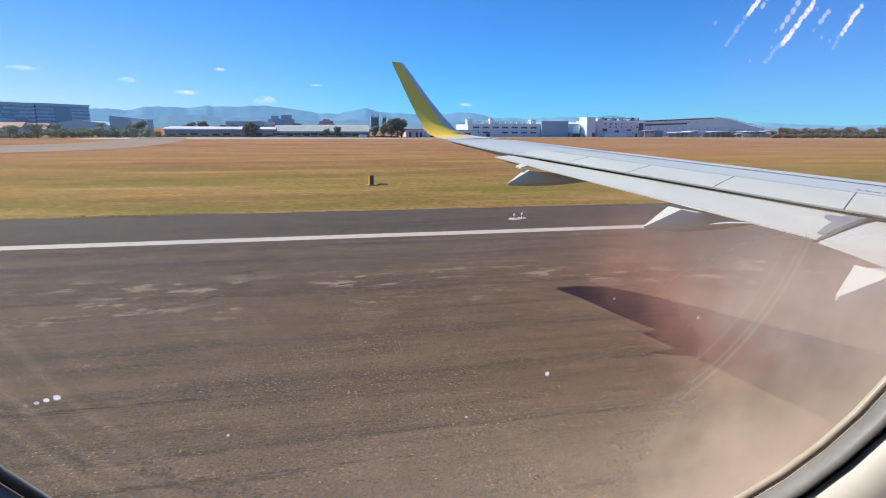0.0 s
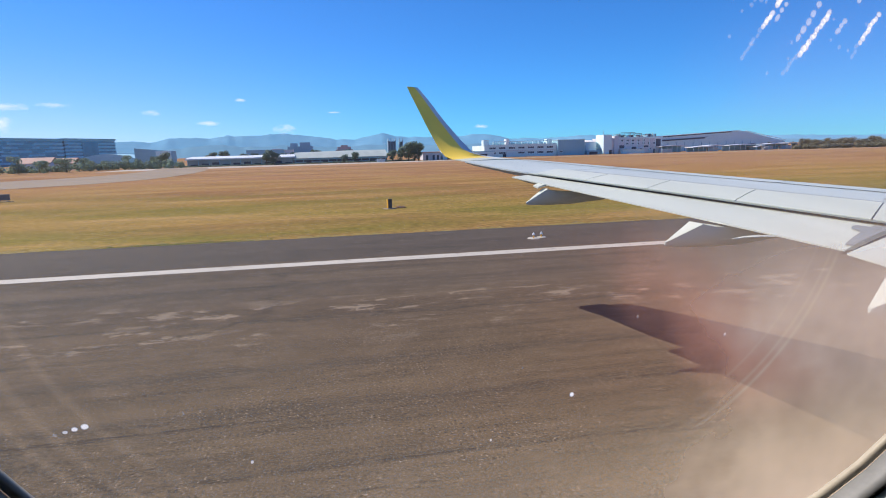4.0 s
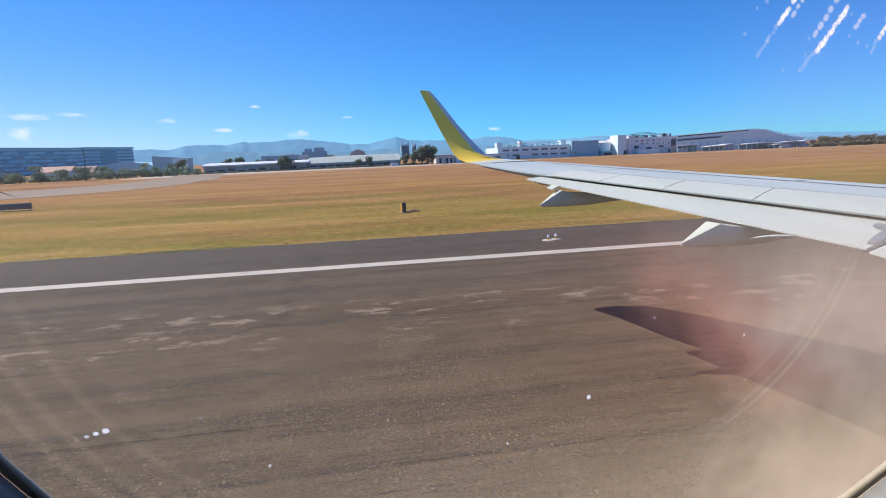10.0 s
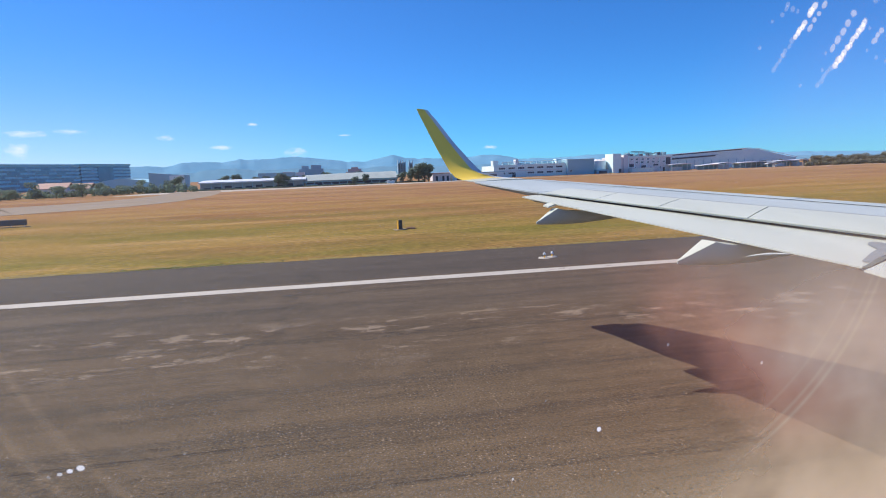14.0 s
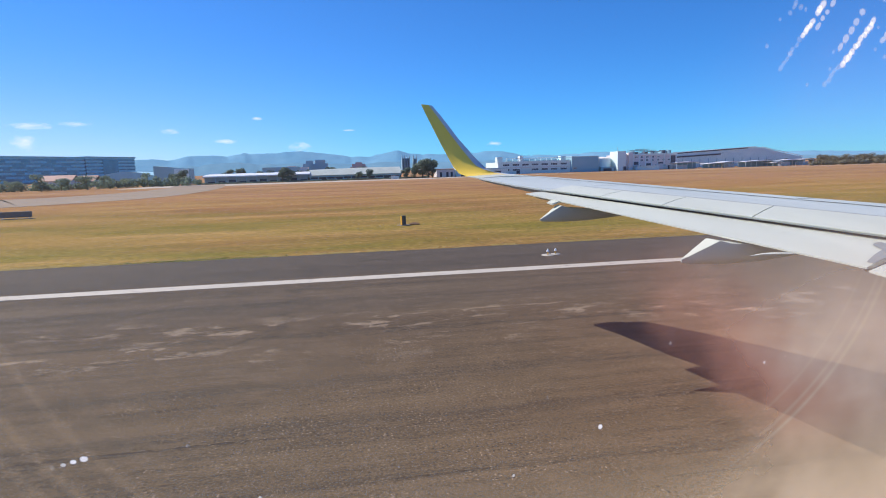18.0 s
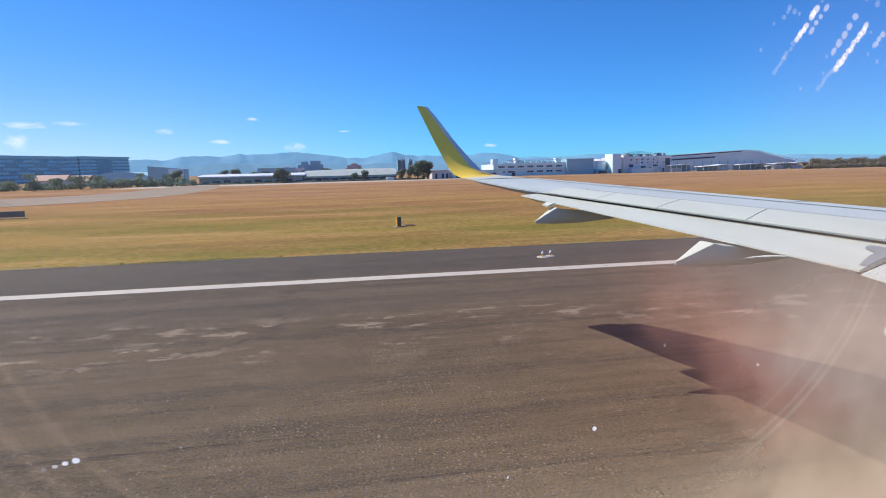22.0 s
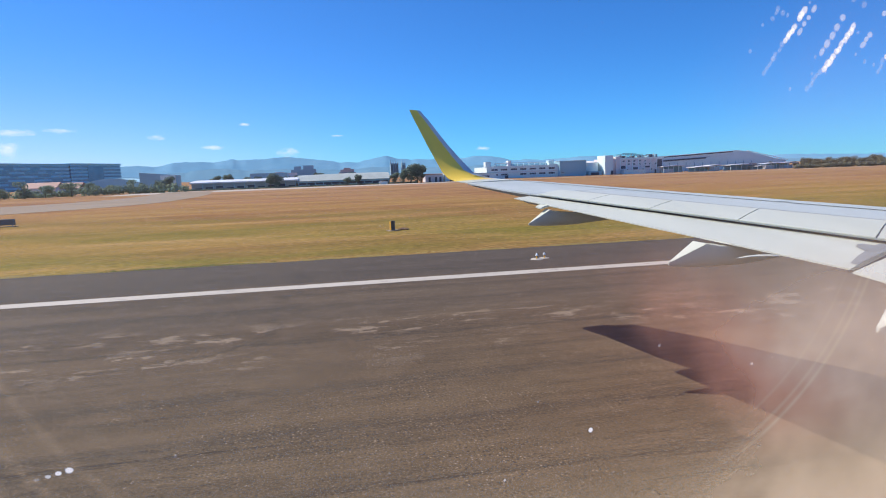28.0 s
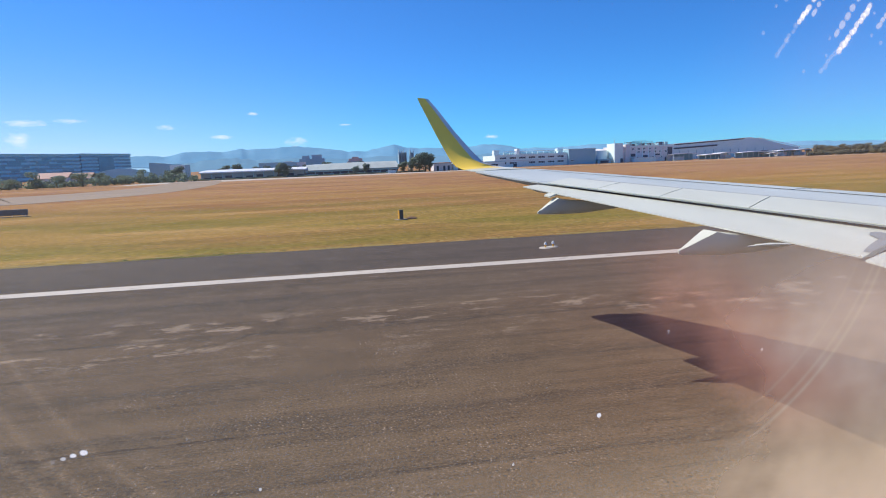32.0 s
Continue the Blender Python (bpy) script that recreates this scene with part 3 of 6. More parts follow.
shoulder = slab("runway_shoulder", [(-420, 21.9), (1500, 21.9)] + [(x, edge_wave(x, GRASS_Y)) for x in reversed(SH_X)], -0.12, -0.004,
                M_SHOULDER, "darker asphalt shoulder between edge line and grass", "runway shoulder")

# the broad taxiway that curves away behind the aircraft
def curve_band(name, centre, half, z, material, label, category):
    left, right = [], []
    for i, p in enumerate(centre):
        a, b = Vector(centre[max(i - 1, 0)]), Vector(centre[min(i + 1, len(centre) - 1)])
        d = (b - a).normalized()
        s = Vector((-d.y, d.x)) * half[i]
        left.append(tuple(Vector(p) + s))
        right.append(tuple(Vector(p) - s))
    n = len(left)
    verts = [(*p, z) for p in left + right] + [(*p, z - 0.15) for p in left + right]
    faces = [(i, n + i, n + i + 1, i + 1) for i in range(n - 1)]
    faces += [(i, i + 1, 2 * n + i + 1, 2 * n + i) for i in range(n - 1)]
    faces += [(n + i, 3 * n + i, 3 * n + i + 1, n + i + 1) for i in range(n - 1)]
    ob = piece(name, mesh_of(name, verts, faces, material))
    return tagged(ob, label, category, kind="structure")


def bezier(a, b, c, d, n):
    pts = []
    for i in range(n + 1):
        t = i / n
        pts.append(tuple(sum((w * Vector(p) for w, p in zip(((1 - t) ** 3, 3 * t * (1 - t) ** 2, 3 * t * t * (1 - t), t ** 3), (a, b, c, d))),
                             Vector((0, 0)))))
    return pts


TAXI_LINE = bezier((-200, 20), (-135, 82), (-92, 100), (-62, 116), 12) + bezier((-62, 116), (-44, 127), (-42, 170), (-58, 236), 14)[1:]
taxiway = curve_band("taxiway", TAXI_LINE, [25] * 11 + [24, 23, 21.5, 20, 18, 16, 14, 12.5, 11.5, 10.5, 10, 9.5, 9, 9, 9, 9], -0.02, M_TAXI,
                     "pale grey concrete taxiway curving away through the grass", "taxiway")
slab("taxiway_2", [(-78, 206), (-62, 210), (36, 226), (75, 241), (1500, 246), (1500, 251), (-78, 244)], -0.15, -0.035, M_ROAD,
                   "pale perimeter taxiway along the far edge of the grass", "taxiway")

# painted markings on the runway
edge_line = strip("edge_line", line_pts((-420, 21.2), (1500, 21.2), 900), 0.74, 0.005, M_WHITE_LINE, None, "", 0.03)
tagged(edge_line, "continuous white painted runway edge line, slightly worn", "runway marking", kind="structure")

threshold = thing("threshold_marking", (0, 0, 0), "broad white threshold bars painted on the asphalt", "runway marking", kind="structure")
for i in range(8):
    y = -20.0 + i * 5.1 + (0.9 if i > 3 else 0)
    strip("bar", line_pts((-172, y), (-142, y), 8), 1.75, 0.006, M_WHITE_LINE, threshold, "", 0.02)
    strip("outline", line_pts((-172.5, y + 1.75), (-136.5, y + 1.75), 8), 1.5, 0.003, M_BLACK_LINE, threshold, "worn black border", 0.03)
for y in (-9.5, 7.0):
    block = strip("aiming_point_block", line_pts((-62, y), (-22, y), 10), 3.2, 0.006, M_WHITE_LINE, None, "", 0.02)
    tagged(block, "large white aiming point block painted on asphalt", "runway marking", kind="structure")
for x in (48, 92, 235, 310):
    block = strip("touchdown_bar", line_pts((x, 8.6), (x + 22, 8.6), 12), 1.8, 0.006, M_WHITE_LINE, None, "", 0.05)
    tagged(block, "worn white touchdown zone bar painted on asphalt", "runway marking", kind="structure")
    cover = strip("painted_out_bar", line_pts((x + 22.1, 8.9), (x + 34, 8.9), 8), 2.3, 0.004, M_GREY_LINE, None, "", 0.06)
    tagged(cover, "older bar painted out in grey beside a white one", "runway marking", kind="structure")
# turning pad beside the threshold: a rounded double yellow edge with broad orange bars inside it
slab("taxiway_5", [(-168, 27.5), (-100, 27.5), (-104, 33), (-116, 39), (-134, 42), (-156, 41), (-168, 37)], -0.14, -0.003, M_SHOULDER,
     "dark asphalt turning pad beside the runway threshold", "taxiway")
for off in (0.0, 0.5):
    ln = strip("turning_pad_line", bezier((-100, 22.2 + off), (-104, 36 + off), (-150, 44 + off), (-166, 30 + off), 30), 0.20, 0.012, M_YELLOW_LINE)
    tagged(ln, "curved double yellow turning pad edge line", "taxiway marking", kind="structure")
for k in range(6):
    x = -158 + k * 10.5
    ln = strip("turning_pad_bar", line_pts((x, 24.0), (x + 1.6, 29.5), 4), 0.9, 0.012, M_YELLOW_LINE)
    tagged(ln, "broad orange-yellow bar across the pad shoulder", "taxiway marking", kind="structure")
for off in (-0.16, 0.16):
    ln = strip("taxiway_edge_line", bezier((-205, 21.5), (-150, 24), (-120, 60), (-98, 110), 30), 0.14, 0.004, M_YELLOW_LINE)
    ln.location.x = off * 2
    tagged(ln, "curved double yellow taxiway edge line", "taxiway marking", kind="structure")

# ---------------------------------------------------------------- aircraft
airliner = thing("airliner", (0, 0, 0), "white airliner with upswept yellow winglet, flaps down, on the runway", "aircraft")


def le_x(y):
    return 3.93 + 0.652 * (15.48 - y) - 0.115 * max(0, 13.5 - y) if y < 15.2 else 3.9


def nose_up(y):
    """How far the front edge lies above the rear edge."""
    return 0.0104 * max(0, 13.5 - y)


def shroud_x(y):
    return 3.22 + 0.247 * (14.1 - y) if y > 11.5 else 3.96 + 0.442 * (11.5 - y)


def top_z(y):
    return 2.525 + 0.085 * y


def wing_ring(y, te, le, z, thick, shroud=0.0, n=9):
    """One aerofoil section: upper side from the trailing edge forward, lower side back.
    shroud: how far the thin rear lip reaches out over the flap."""
    ring = []
    for i in range(n):
        s = i / (n - 1)
        x = te + (le - te) * s
        ring.append(Vector((x, y, z + nose_up(y) * s + 0.055 * thick * math.sin(math.pi * s) - (0.22 * thick * max(0, s - 0.86) / 0.14 if s > 0.86 else 0))))
    rear = te + shroud + 0.02
    for i in range(1, n - 1):
        s = 1 - i / (n - 1)
        x = rear + (le - rear) * s
        ring.append(Vector((x, y, z - thick * (0.12 + 0.88 * math.sin(math.pi * min(1, s * 0.92 + 0.04)) ** 0.7))))
    ring.append(Vector((te + shroud + 0.01, y, z - (0.30 if shroud else 0.04))))
    ring.append(Vector((te + shroud, y, z - 0.03)))
    ring.append(Vector((te, y, z - 0.022)))
    return ring


ys = [-0.4, 1.5, 3.0, 4.0, 4.8, 5.9, 7.0, 8.2, 9.4, 10.6, 11.48]
lofted("wing", [wing_ring(y, shroud_x(y), le_x(y), top_z(y), 0.62 - 0.031 * max(y, 0), 0.62) for y in ys], [M_WING_GREY, M_WING_DARK], airliner, "pale grey painted wing")
lofted("wing_tip_section", [wing_ring(y, shroud_x(y), le_x(y), top_z(y), 0.62 - 0.031 * y) for y in (11.5, 12.3, 13.2, 14.1)], M_WING_GREY, airliner)


def fill_plate(name, quad, lift, mats, parent, label="", thick=0.012):
    """A thin plate over four points, such as a panel lying on the skin."""
    top = [Vector(p) + Vector((0, 0, lift)) for p in quad]
    low = [p - Vector((0, 0, thick)) for p in top]
    me = mesh_of(name, top + low, [(0, 1, 2, 3), (7, 6, 5, 4), (0, 4, 5, 1), (1, 5, 6, 2), (2, 6, 7, 3), (3, 7, 4, 0)], mats)
    return piece(name, me, parent, None, label)


# faces under the rear lip coloured near-black for the shade above the flap
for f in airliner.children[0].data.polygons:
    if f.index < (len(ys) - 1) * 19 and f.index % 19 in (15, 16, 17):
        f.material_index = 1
wing_ob = [o for o in airliner.children if o.name == "wing"][0]


def skin(x, y):
    """A point on the wing's upper skin."""
    te, le = shroud_x(y), le_x(y)
    s = min(1, max(0, (x - te) / (le - te)))
    th = 0.62 - 0.031 * max(y, 0)
    return Vector((x, y, top_z(y) + nose_up(y) * s + 0.055 * th * math.sin(math.pi * s)))


def hinge_x(y):
    return shroud_x(y) + 0.32 * (3.93 + 0.652 * (15.48 - y) - shroud_x(y)) + 0.05


# spoiler panels between the shroud edge and the hinge line, with dark joints between them
cuts = [11.2, 9.99, 8.76, 7.38, 5.82, 4.1, 2.2, 0.4]


def on_spoiler(y, f):
    """A point of the spoiler panels: f = 0 at the rear edge, 1 at the hinge line; the side edges stand square to the hinge."""
    run = (hinge_x(y) - shroud_x(y)) / (1 + 0.78 * 0.52)
    return skin(shroud_x(y) - 0.05 + f * (run + 0.05), y + 0.78 * f * run)


for a, b in zip(cuts[:-1], cuts[1:]):
    a, b = a - 0.010, b + 0.010
    ring = []
    for y in (a, (a + b) / 2, b):
        ring.append([on_spoiler(y, f) + Vector((0, 0, dz)) for f, dz in ((0, 0.020), (0.5, 0.022), (0.985, 0.014), (0.985, -0.01), (0, 0.006))])
    lofted("spoiler", ring, M_WING, wing_ob, smooth=False)
seam = [[skin(on_spoiler(y, 1).x + d, on_spoiler(y, 1).y) + Vector((0, 0, 0.016)) for d in (-0.022, 0.022)] for y in (0.4, 1.2, 3, 5, 7, 9, 10.75)]
lofted("hinge_seam", seam, M_SEAL, wing_ob, wrap=False, close_ends=False)
for y in cuts[:-1]:
    rows = [[on_spoiler(y + d, f) + Vector((0, 0, 0.006)) for d in (-0.011, 0.011)] for f in np.linspace(0.05, 1, 5)]
    lofted("joint", rows, M_SEAL, wing_ob, wrap=False, close_ends=False)
# leading edge slats: a band along the front of the upper skin
for a, b in ((14.0, 11.6), (11.56, 8.6), (8.56, 5.6), (5.56, 2.0)):
    rows = []
    for y in np.linspace(a, b, 4):
        c = le_x(y) - shroud_x(y)
        rows.append([skin(le_x(y) - 0.16 * c, y) + Vector((0, 0, 0.003)), skin(le_x(y) - 0.08 * c, y) + Vector((0, 0, 0.006)),
                     skin(le_x(y), y) + Vector((0.012, 0, 0.0)), skin(le_x(y), y) + Vector((0.01, 0, -0.09))])
    lofted("slat", rows, M_WING_GREY, wing_ob, "pale grey slat", wrap=False, close_ends=False, smooth=False)
# a row of stencilled warning text, too small to read: plain bars
for i in range(14):
    y = 6.75 - i * 0.10
    x = hinge_x(y) + 0.34
    q = [skin(x, y), skin(x + 0.05, y), skin(x + 0.05, y - 0.07), skin(x, y - 0.07)]
    fill_plate("stencil_bar", q, 0.007, M_SEAL, wing_ob, "", 0.002)

def flap_te(y):
    s = (11.4 - y) / 6.4
    return Vector((3.591 + 1.50 * s, y, 3.426 - 0.535 * s))


def flap_ring(y, te, front):
    """A flap section: te is the rear edge, front the nose under the shroud."""
    ring = []
    for s, up in ((0, 0.0), (0.3, 0.030), (0.6, 0.055), (0.85, 0.050), (0.96, 0.01), (1.0, -0.05), (0.9, -0.12), (0.6, -0.10), (0.3, -0.05), (0.0, -0.018)):
        ring.append(te.lerp(front, s) + Vector((0, 0, up)))
    return ring


def flap_front(y):
    return flap_te(y).lerp(Vector((shroud_x(y) + 0.02, y, top_z(y) - 0.106)), 1.22)


# the gap between the flaps runs square to the swept hinge: further out the further forward
FLAP_END, FLAP_SKEW = 4.90, 0.88


def flap_skin(y, s, lift):
    """A point on the outboard flap's upper side; y is taken at the rear edge, s runs from rear edge to nose along the skewed end."""
    a, b = flap_te(y), flap_front(y + FLAP_SKEW)
    up = 0.030 * s / 0.3 if s < 0.3 else 0.030 + 0.025 * (s - 0.3) / 0.3 if s < 0.6 else 0.055
    return a.lerp(b, s) + Vector((0, 0, up + lift))


rows = [flap_ring(y, flap_te(y), flap_front(y)) for y in (11.4, 10.2, 9.0, 7.8, 6.6, 5.9)]
rows.append(flap_ring(FLAP_END, flap_te(FLAP_END), flap_front(FLAP_END + FLAP_SKEW)))
outboard_flap = lofted("outboard_flap", rows, M_WING, airliner, "white flap lowered behind the wing")
rows = [flap_ring(4.80, Vector((5.04, 4.80, 2.870)), flap_front(4.80 + FLAP_SKEW) - Vector((0, 0.02, 0.02)))]
for y in (4.3, 3.4, 2.0, 0.4):
    te = Vector((4.90, y, 2.895 - (4.52 - y) * 0.13))
    front = Vector((shroud_x(4.52) - 0.02 + (4.52 - y) * 0.05, y, top_z(y) - 0.125))
    rows.append(flap_ring(y, te, te.lerp(front, 1.2)))
inboard_flap = lofted("inboard_flap", rows, M_WING, airliner, "white flap lowered behind the wing")
# bare grey rub strip along the flap's end, a grey recess beside it, and a dark strip added for the gap's shade
rows = [[flap_skin(FLAP_END + w, f, 0.007) for w in (0.0, wide)] for f, wide in ((0.10, 0.07), (0.30, 0.12), (0.55, 0.15), (0.78, 0.17))]
lofted("rub_strip", rows, M_STRIP, outboard_flap, "bare grey rub strip", wrap=False, close_ends=False, smooth=False)
rows = [[flap_skin(FLAP_END + w, f, 0.009) for w in (0.06, wide)] for f, wide in ((0.47, 0.16), (0.53, 0.27), (0.61, 0.30), (0.67, 0.28))]
lofted("end_recess", rows, M_STRIP, outboard_flap, "bare grey recess", wrap=False, close_ends=False, smooth=False)
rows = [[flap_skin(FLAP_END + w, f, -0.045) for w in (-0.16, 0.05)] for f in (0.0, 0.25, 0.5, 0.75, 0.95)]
lofted("gap_seal", rows, M_WING_DARK, airliner, "dark strip added below the flap gap for its shade", wrap=False, close_ends=False, smooth=False)


def pod(y, tip_x, tip_z, length, top, depth, half):
    """A flap track fairing hanging under the flap: flat sloping top behind, deep keel."""
    rows = []
    for s, w, up, lo in ((0.0, 0.08, 0.04, 0.10), (0.03, 0.22, 0.20, 0.18), (0.10, 0.55, 0.62, 0.22), (0.165, 0.85, 1.0, 0.25), (0.22, 0.95, 0.85, 0.27), (0.4, 1.0, 0.7, 0.24),
                         (0.6, 1.0, 0.65, 0.05), (0.8, 0.85, 0.65, -0.15), (1.0, 0.35, 0.65, -0.35)):
        x = tip_x + s * length
        zt, zl, h = tip_z + up * top, tip_z - lo * depth, half * w
        zm = zt - 0.35 * (zt - zl)
        rows.append([Vector((x, y + p * h, z)) for p, z in ((-1, zt), (-0.5, zt + 0.004), (0.5, zt + 0.004), (1, zt), (1.04, zm), (0.8, zl + 0.25 * (zt - zl)), (0.4, zl + 0.04 * (zt - zl)), (0, zl),
                                                            (-0.4, zl + 0.04 * (zt - zl)), (-0.8, zl + 0.25 * (zt - zl)), (-1.04, zm))])
    lofted("flap_track_fairing", rows, M_WING, airliner, "pale grey canoe-shaped fairing")


pod(10.2, 3.487, 2.985, 2.3, 0.26, 0.20, 0.15)
pod(6.5, 4.075, 2.765, 2.6, 0.24, 0.30, 0.17)
pod(3.3, 3.70, 2.80, 1.75, 0.19, 0.30, 0.18)
# a short vane hanging behind the flap's rear edge
rows = []
for x, y, z, w in ((4.42, 5.70, 2.922, 0.004), (4.55, 5.68, 2.938, 0.030), (4.70, 5.65, 2.946, 0.052), (4.88, 5.63, 2.938, 0.050)):
    rows.append([Vector((x, y - w, z)), Vector((x, y + w, z)), Vector((x, y + w, z - 0.008)), Vector((x, y - w, z - 0.008))])
lofted("vane", rows, M_WING, airliner, smooth=False)

# small carriage plate that laps over the flap's rear edge above the outer fairing
rows = []
for y, back in ((10.46, 0.0), (10.43, 0.11), (10.22, 0.13), (10.19, 0.02)):
    p = flap_te(y)
    rows.append([p + Vector((0.05, 0, 0.006)), p + Vector((-back, 0, -0.05 * (back > 0.05))), p + Vector((-back, 0, -0.064 * (back > 0.05) - 0.012)), p + Vector((0.05, 0, -0.02))])
lofted("flap_carriage_plate", rows, M_WING, airliner, smooth=False)

# the upswept winglet: stations from wing tip to top, rear and front edge of each
RISE = [((3.216, 14.10, 3.727), (4.83, 14.10, 3.725)), ((3.02, 14.55, 3.77), (4.54, 14.55, 3.765)), ((2.866, 14.9, 3.86), (4.25, 14.9, 3.80)),
        ((2.755, 15.1, 4.04), (3.95, 15.1, 3.86)), ((2.665, 15.25, 4.252), (3.70, 15.25, 3.95)), ((2.475, 15.45, 4.68), (3.42, 15.45, 4.28)),
        ((2.275, 15.65, 5.165), (3.02, 15.65, 4.79)), ((2.115, 15.82, 5.555), (2.58, 15.82, 5.42)), ((2.040, 15.89, 5.75), (2.34, 15.895, 5.72))]


def winglet():
    rows, n = [], len(RISE)
    for i, (te, le) in enumerate(RISE):
        te, le = Vector(te), Vector(le)
        if i > 2:
            # the blade is toed slightly, its front edge nearer the cabin
            le -= (le - Vector((0, 0, 4))) * (0.2 * (le - te).length / le.y)
        a, b = RISE[max(i - 1, 0)], RISE[min(i + 1, n - 1)]
        along = (Vector(b[0]) + Vector(b[1]) - Vector(a[0]) - Vector(a[1])).normalized()
        out = along.cross(le - te).normalized()
        if out.y > 0 or out.z < 0 and i < 2:
            out = -out
        if i < 2:
            out = Vector((0, 0, 1)) if i == 0 else Vector((0, -0.3, 1)).normalized()
        th = 0.10 * (1 - 0.75 * i / n)
        ring = []
        for s, u in ((0, 0.0), (0.25, 0.20), (0.5, 0.30), (0.70, 0.26), (0.86, 0.12), (1.0, -0.25), (0.86, -0.75), (0.7, -0.95), (0.5, -1.0), (0.25, -0.6), (0, -0.2)):
            ring.append(te.lerp(le, s) + out * th * u)
        rows.append(ring)
    verts, faces = loft(rows)
    index = []
    per = len(rows[0])
    for i in range(len(rows) - 1):
        for j in range(per):
            front = j in (3, 4, 5, 6)
            index.append(2 if i == 0 else (1 if front else 0))
    index += [2, 0]
    me = mesh_of("winglet", verts, faces, [M_YELLOW, M_LEDGE, M_WING], index, True)
    bm = bmesh.new()
    bm.from_mesh(me)
    bmesh.ops.recalc_face_normals(bm, faces=bm.faces)
    for e in bm.edges:
        if len(e.link_faces) == 2 and e.calc_face_angle() > radians(50):
            e.smooth = False
    bm.to_mesh(me)
    bm.free()
    piece("winglet", me, airliner, None, "yellow upswept winglet with pale front edge")


winglet()

# plain fuselage tube round the cabin, open only at the window
def fuselage():
    yc, zc, r = -1.744, 3.75, 1.98
    xs = [-14, -11, -8, -4, -1.5, -0.34, 0.44, 1.5, 4, 8, 12, 16, 20, 22.5, 24, 24.8]
    rr = [0.7, 1.25, 1.7, 1, 1, 1, 1, 1, 1, 1, 1, 1, 1, 0.9, 0.6, 0.2]
    seg = 40
    rows = []
    for i, x in enumerate(xs):
        k = rr[i] * r if rr[i] <= 1 and i > 2 else rr[i] * 1.1
        k = min(k, r)
        lift = 0.9 * (r - k) if i < 3 else -0.4 * (r - k)
        rows.append([Vector((x, yc + k * math.cos(2 * math.pi * (j + 0.5) / seg), zc + lift + k * math.sin(2 * math.pi * (j + 0.5) / seg))) for j in range(seg)])
    verts, faces = loft(rows)
    keep = []
    for f in faces:
        c = sum((verts[v] for v in f), Vector()) / len(f)
        if -0.34 < c.x < 0.44 and c.y > 0 and 3.62 < c.z < 4.40:
            continue
        keep.append(f)
    piece("fuselage", mesh_of("fuselage", verts, keep, M_SKIN, None, True), airliner)


fuselage()

WX, WZ, WA, WB = 0.0615, 4.02, 0.195, 0.180


def oval(scale, y, n=56, p=2.25):
    ring = []
    for k in range(n):
        a = 2 * math.pi * k / n
        c, s = math.cos(a), math.sin(a)
        ring.append(Vector((WX + WA * scale * math.copysign(abs(c) ** (2 / p), c), y, WZ + WB * scale * math.copysign(abs(s) ** (2 / p), s))))
    return ring


cabin_window = piece("cabin_window", mesh_of("cabin_window", *loft([oval(1.30, 0.118), oval(1.16, 0.128), oval(1.016, 0.142), oval(0.969, 0.1508), oval(1.032, 0.1600), oval(1.25, 0.190)], False),
                                          M_BEZEL, None, True), airliner, None, "off-white plastic window surround")
piece("gasket", mesh_of("gasket", *loft([oval(0.968, 0.1513), oval(0.959, 0.1508), oval(0.955, 0.1535), oval(0.958, 0.1590), oval(1.094, 0.1592)], False), M_GASKET, None, True), cabin_window, None, "dark rubber seal")
piece("pane_rim", mesh_of("pane_rim", *loft([oval(0.958, 0.1594), oval(0.950, 0.1596), oval(0.946, 0.1605), oval(0.948, 0.1622), oval(0.965, 0.1630)], False), M_PANE_EDGE, None, True), cabin_window, None, "pale bevelled edge of the pane")
pane = piece("pane", mesh_of("pane", [p - Vector((0.073, 0.165, WZ)) for p in oval(1.15, 0.165)], [tuple(range(56))], M_PANE), cabin_window, (0.073, 0.165, WZ), "scratched acrylic pane with painted sun glare")
pane.visible_shadow = False
# sunlit droplets and scratches on the pane
rnd = random.Random(31)


lift = [0.0]


def fleck(x, z, long, wide, turn, material):
    """A thin flat drop or smear of water on the outer face."""
    lift[0] += 0.00002
    verts, uvs = [], []
    for k in range(14):
        a = 2 * math.pi * k / 14
        c, s = math.cos(a), math.sin(a)
        u, v = wide * c * rnd.uniform(0.85, 1.1), long * s * rnd.uniform(0.9, 1.1)
        verts.append((x + u * math.cos(turn) + v * math.sin(turn), 0.1656 + lift[0], z + v * math.cos(turn) - u * math.sin(turn)))
        uvs.append((0.5 + 0.5 * c, 0.5 + 0.5 * s))
    me = mesh_of("droplet", verts, [tuple(range(14))], material)
    layer = me.uv_layers.new(name="round")
    for loop in me.loops:
        layer.data[loop.index].uv = uvs[loop.vertex_index]
    ob = piece("droplet", me, cabin_window, None, "soft droplet catching the sun")
    ob.visible_shadow = False


def streak(x0, z0, x1, z1, n, size, material):
    """A run of drops along a line."""
    for i in range(n):
        f = (i + 0.5) / n
        fleck(x0 + (x1 - x0) * f + rnd.gauss(0, 0.00015), z0 + (z1 - z0) * f + rnd.gauss(0, 0.00015),
              size * rnd.uniform(1.0, 1.8), size * rnd.uniform(0.95, 1.25), 0.62 + rnd.gauss(0, 0.1), material)


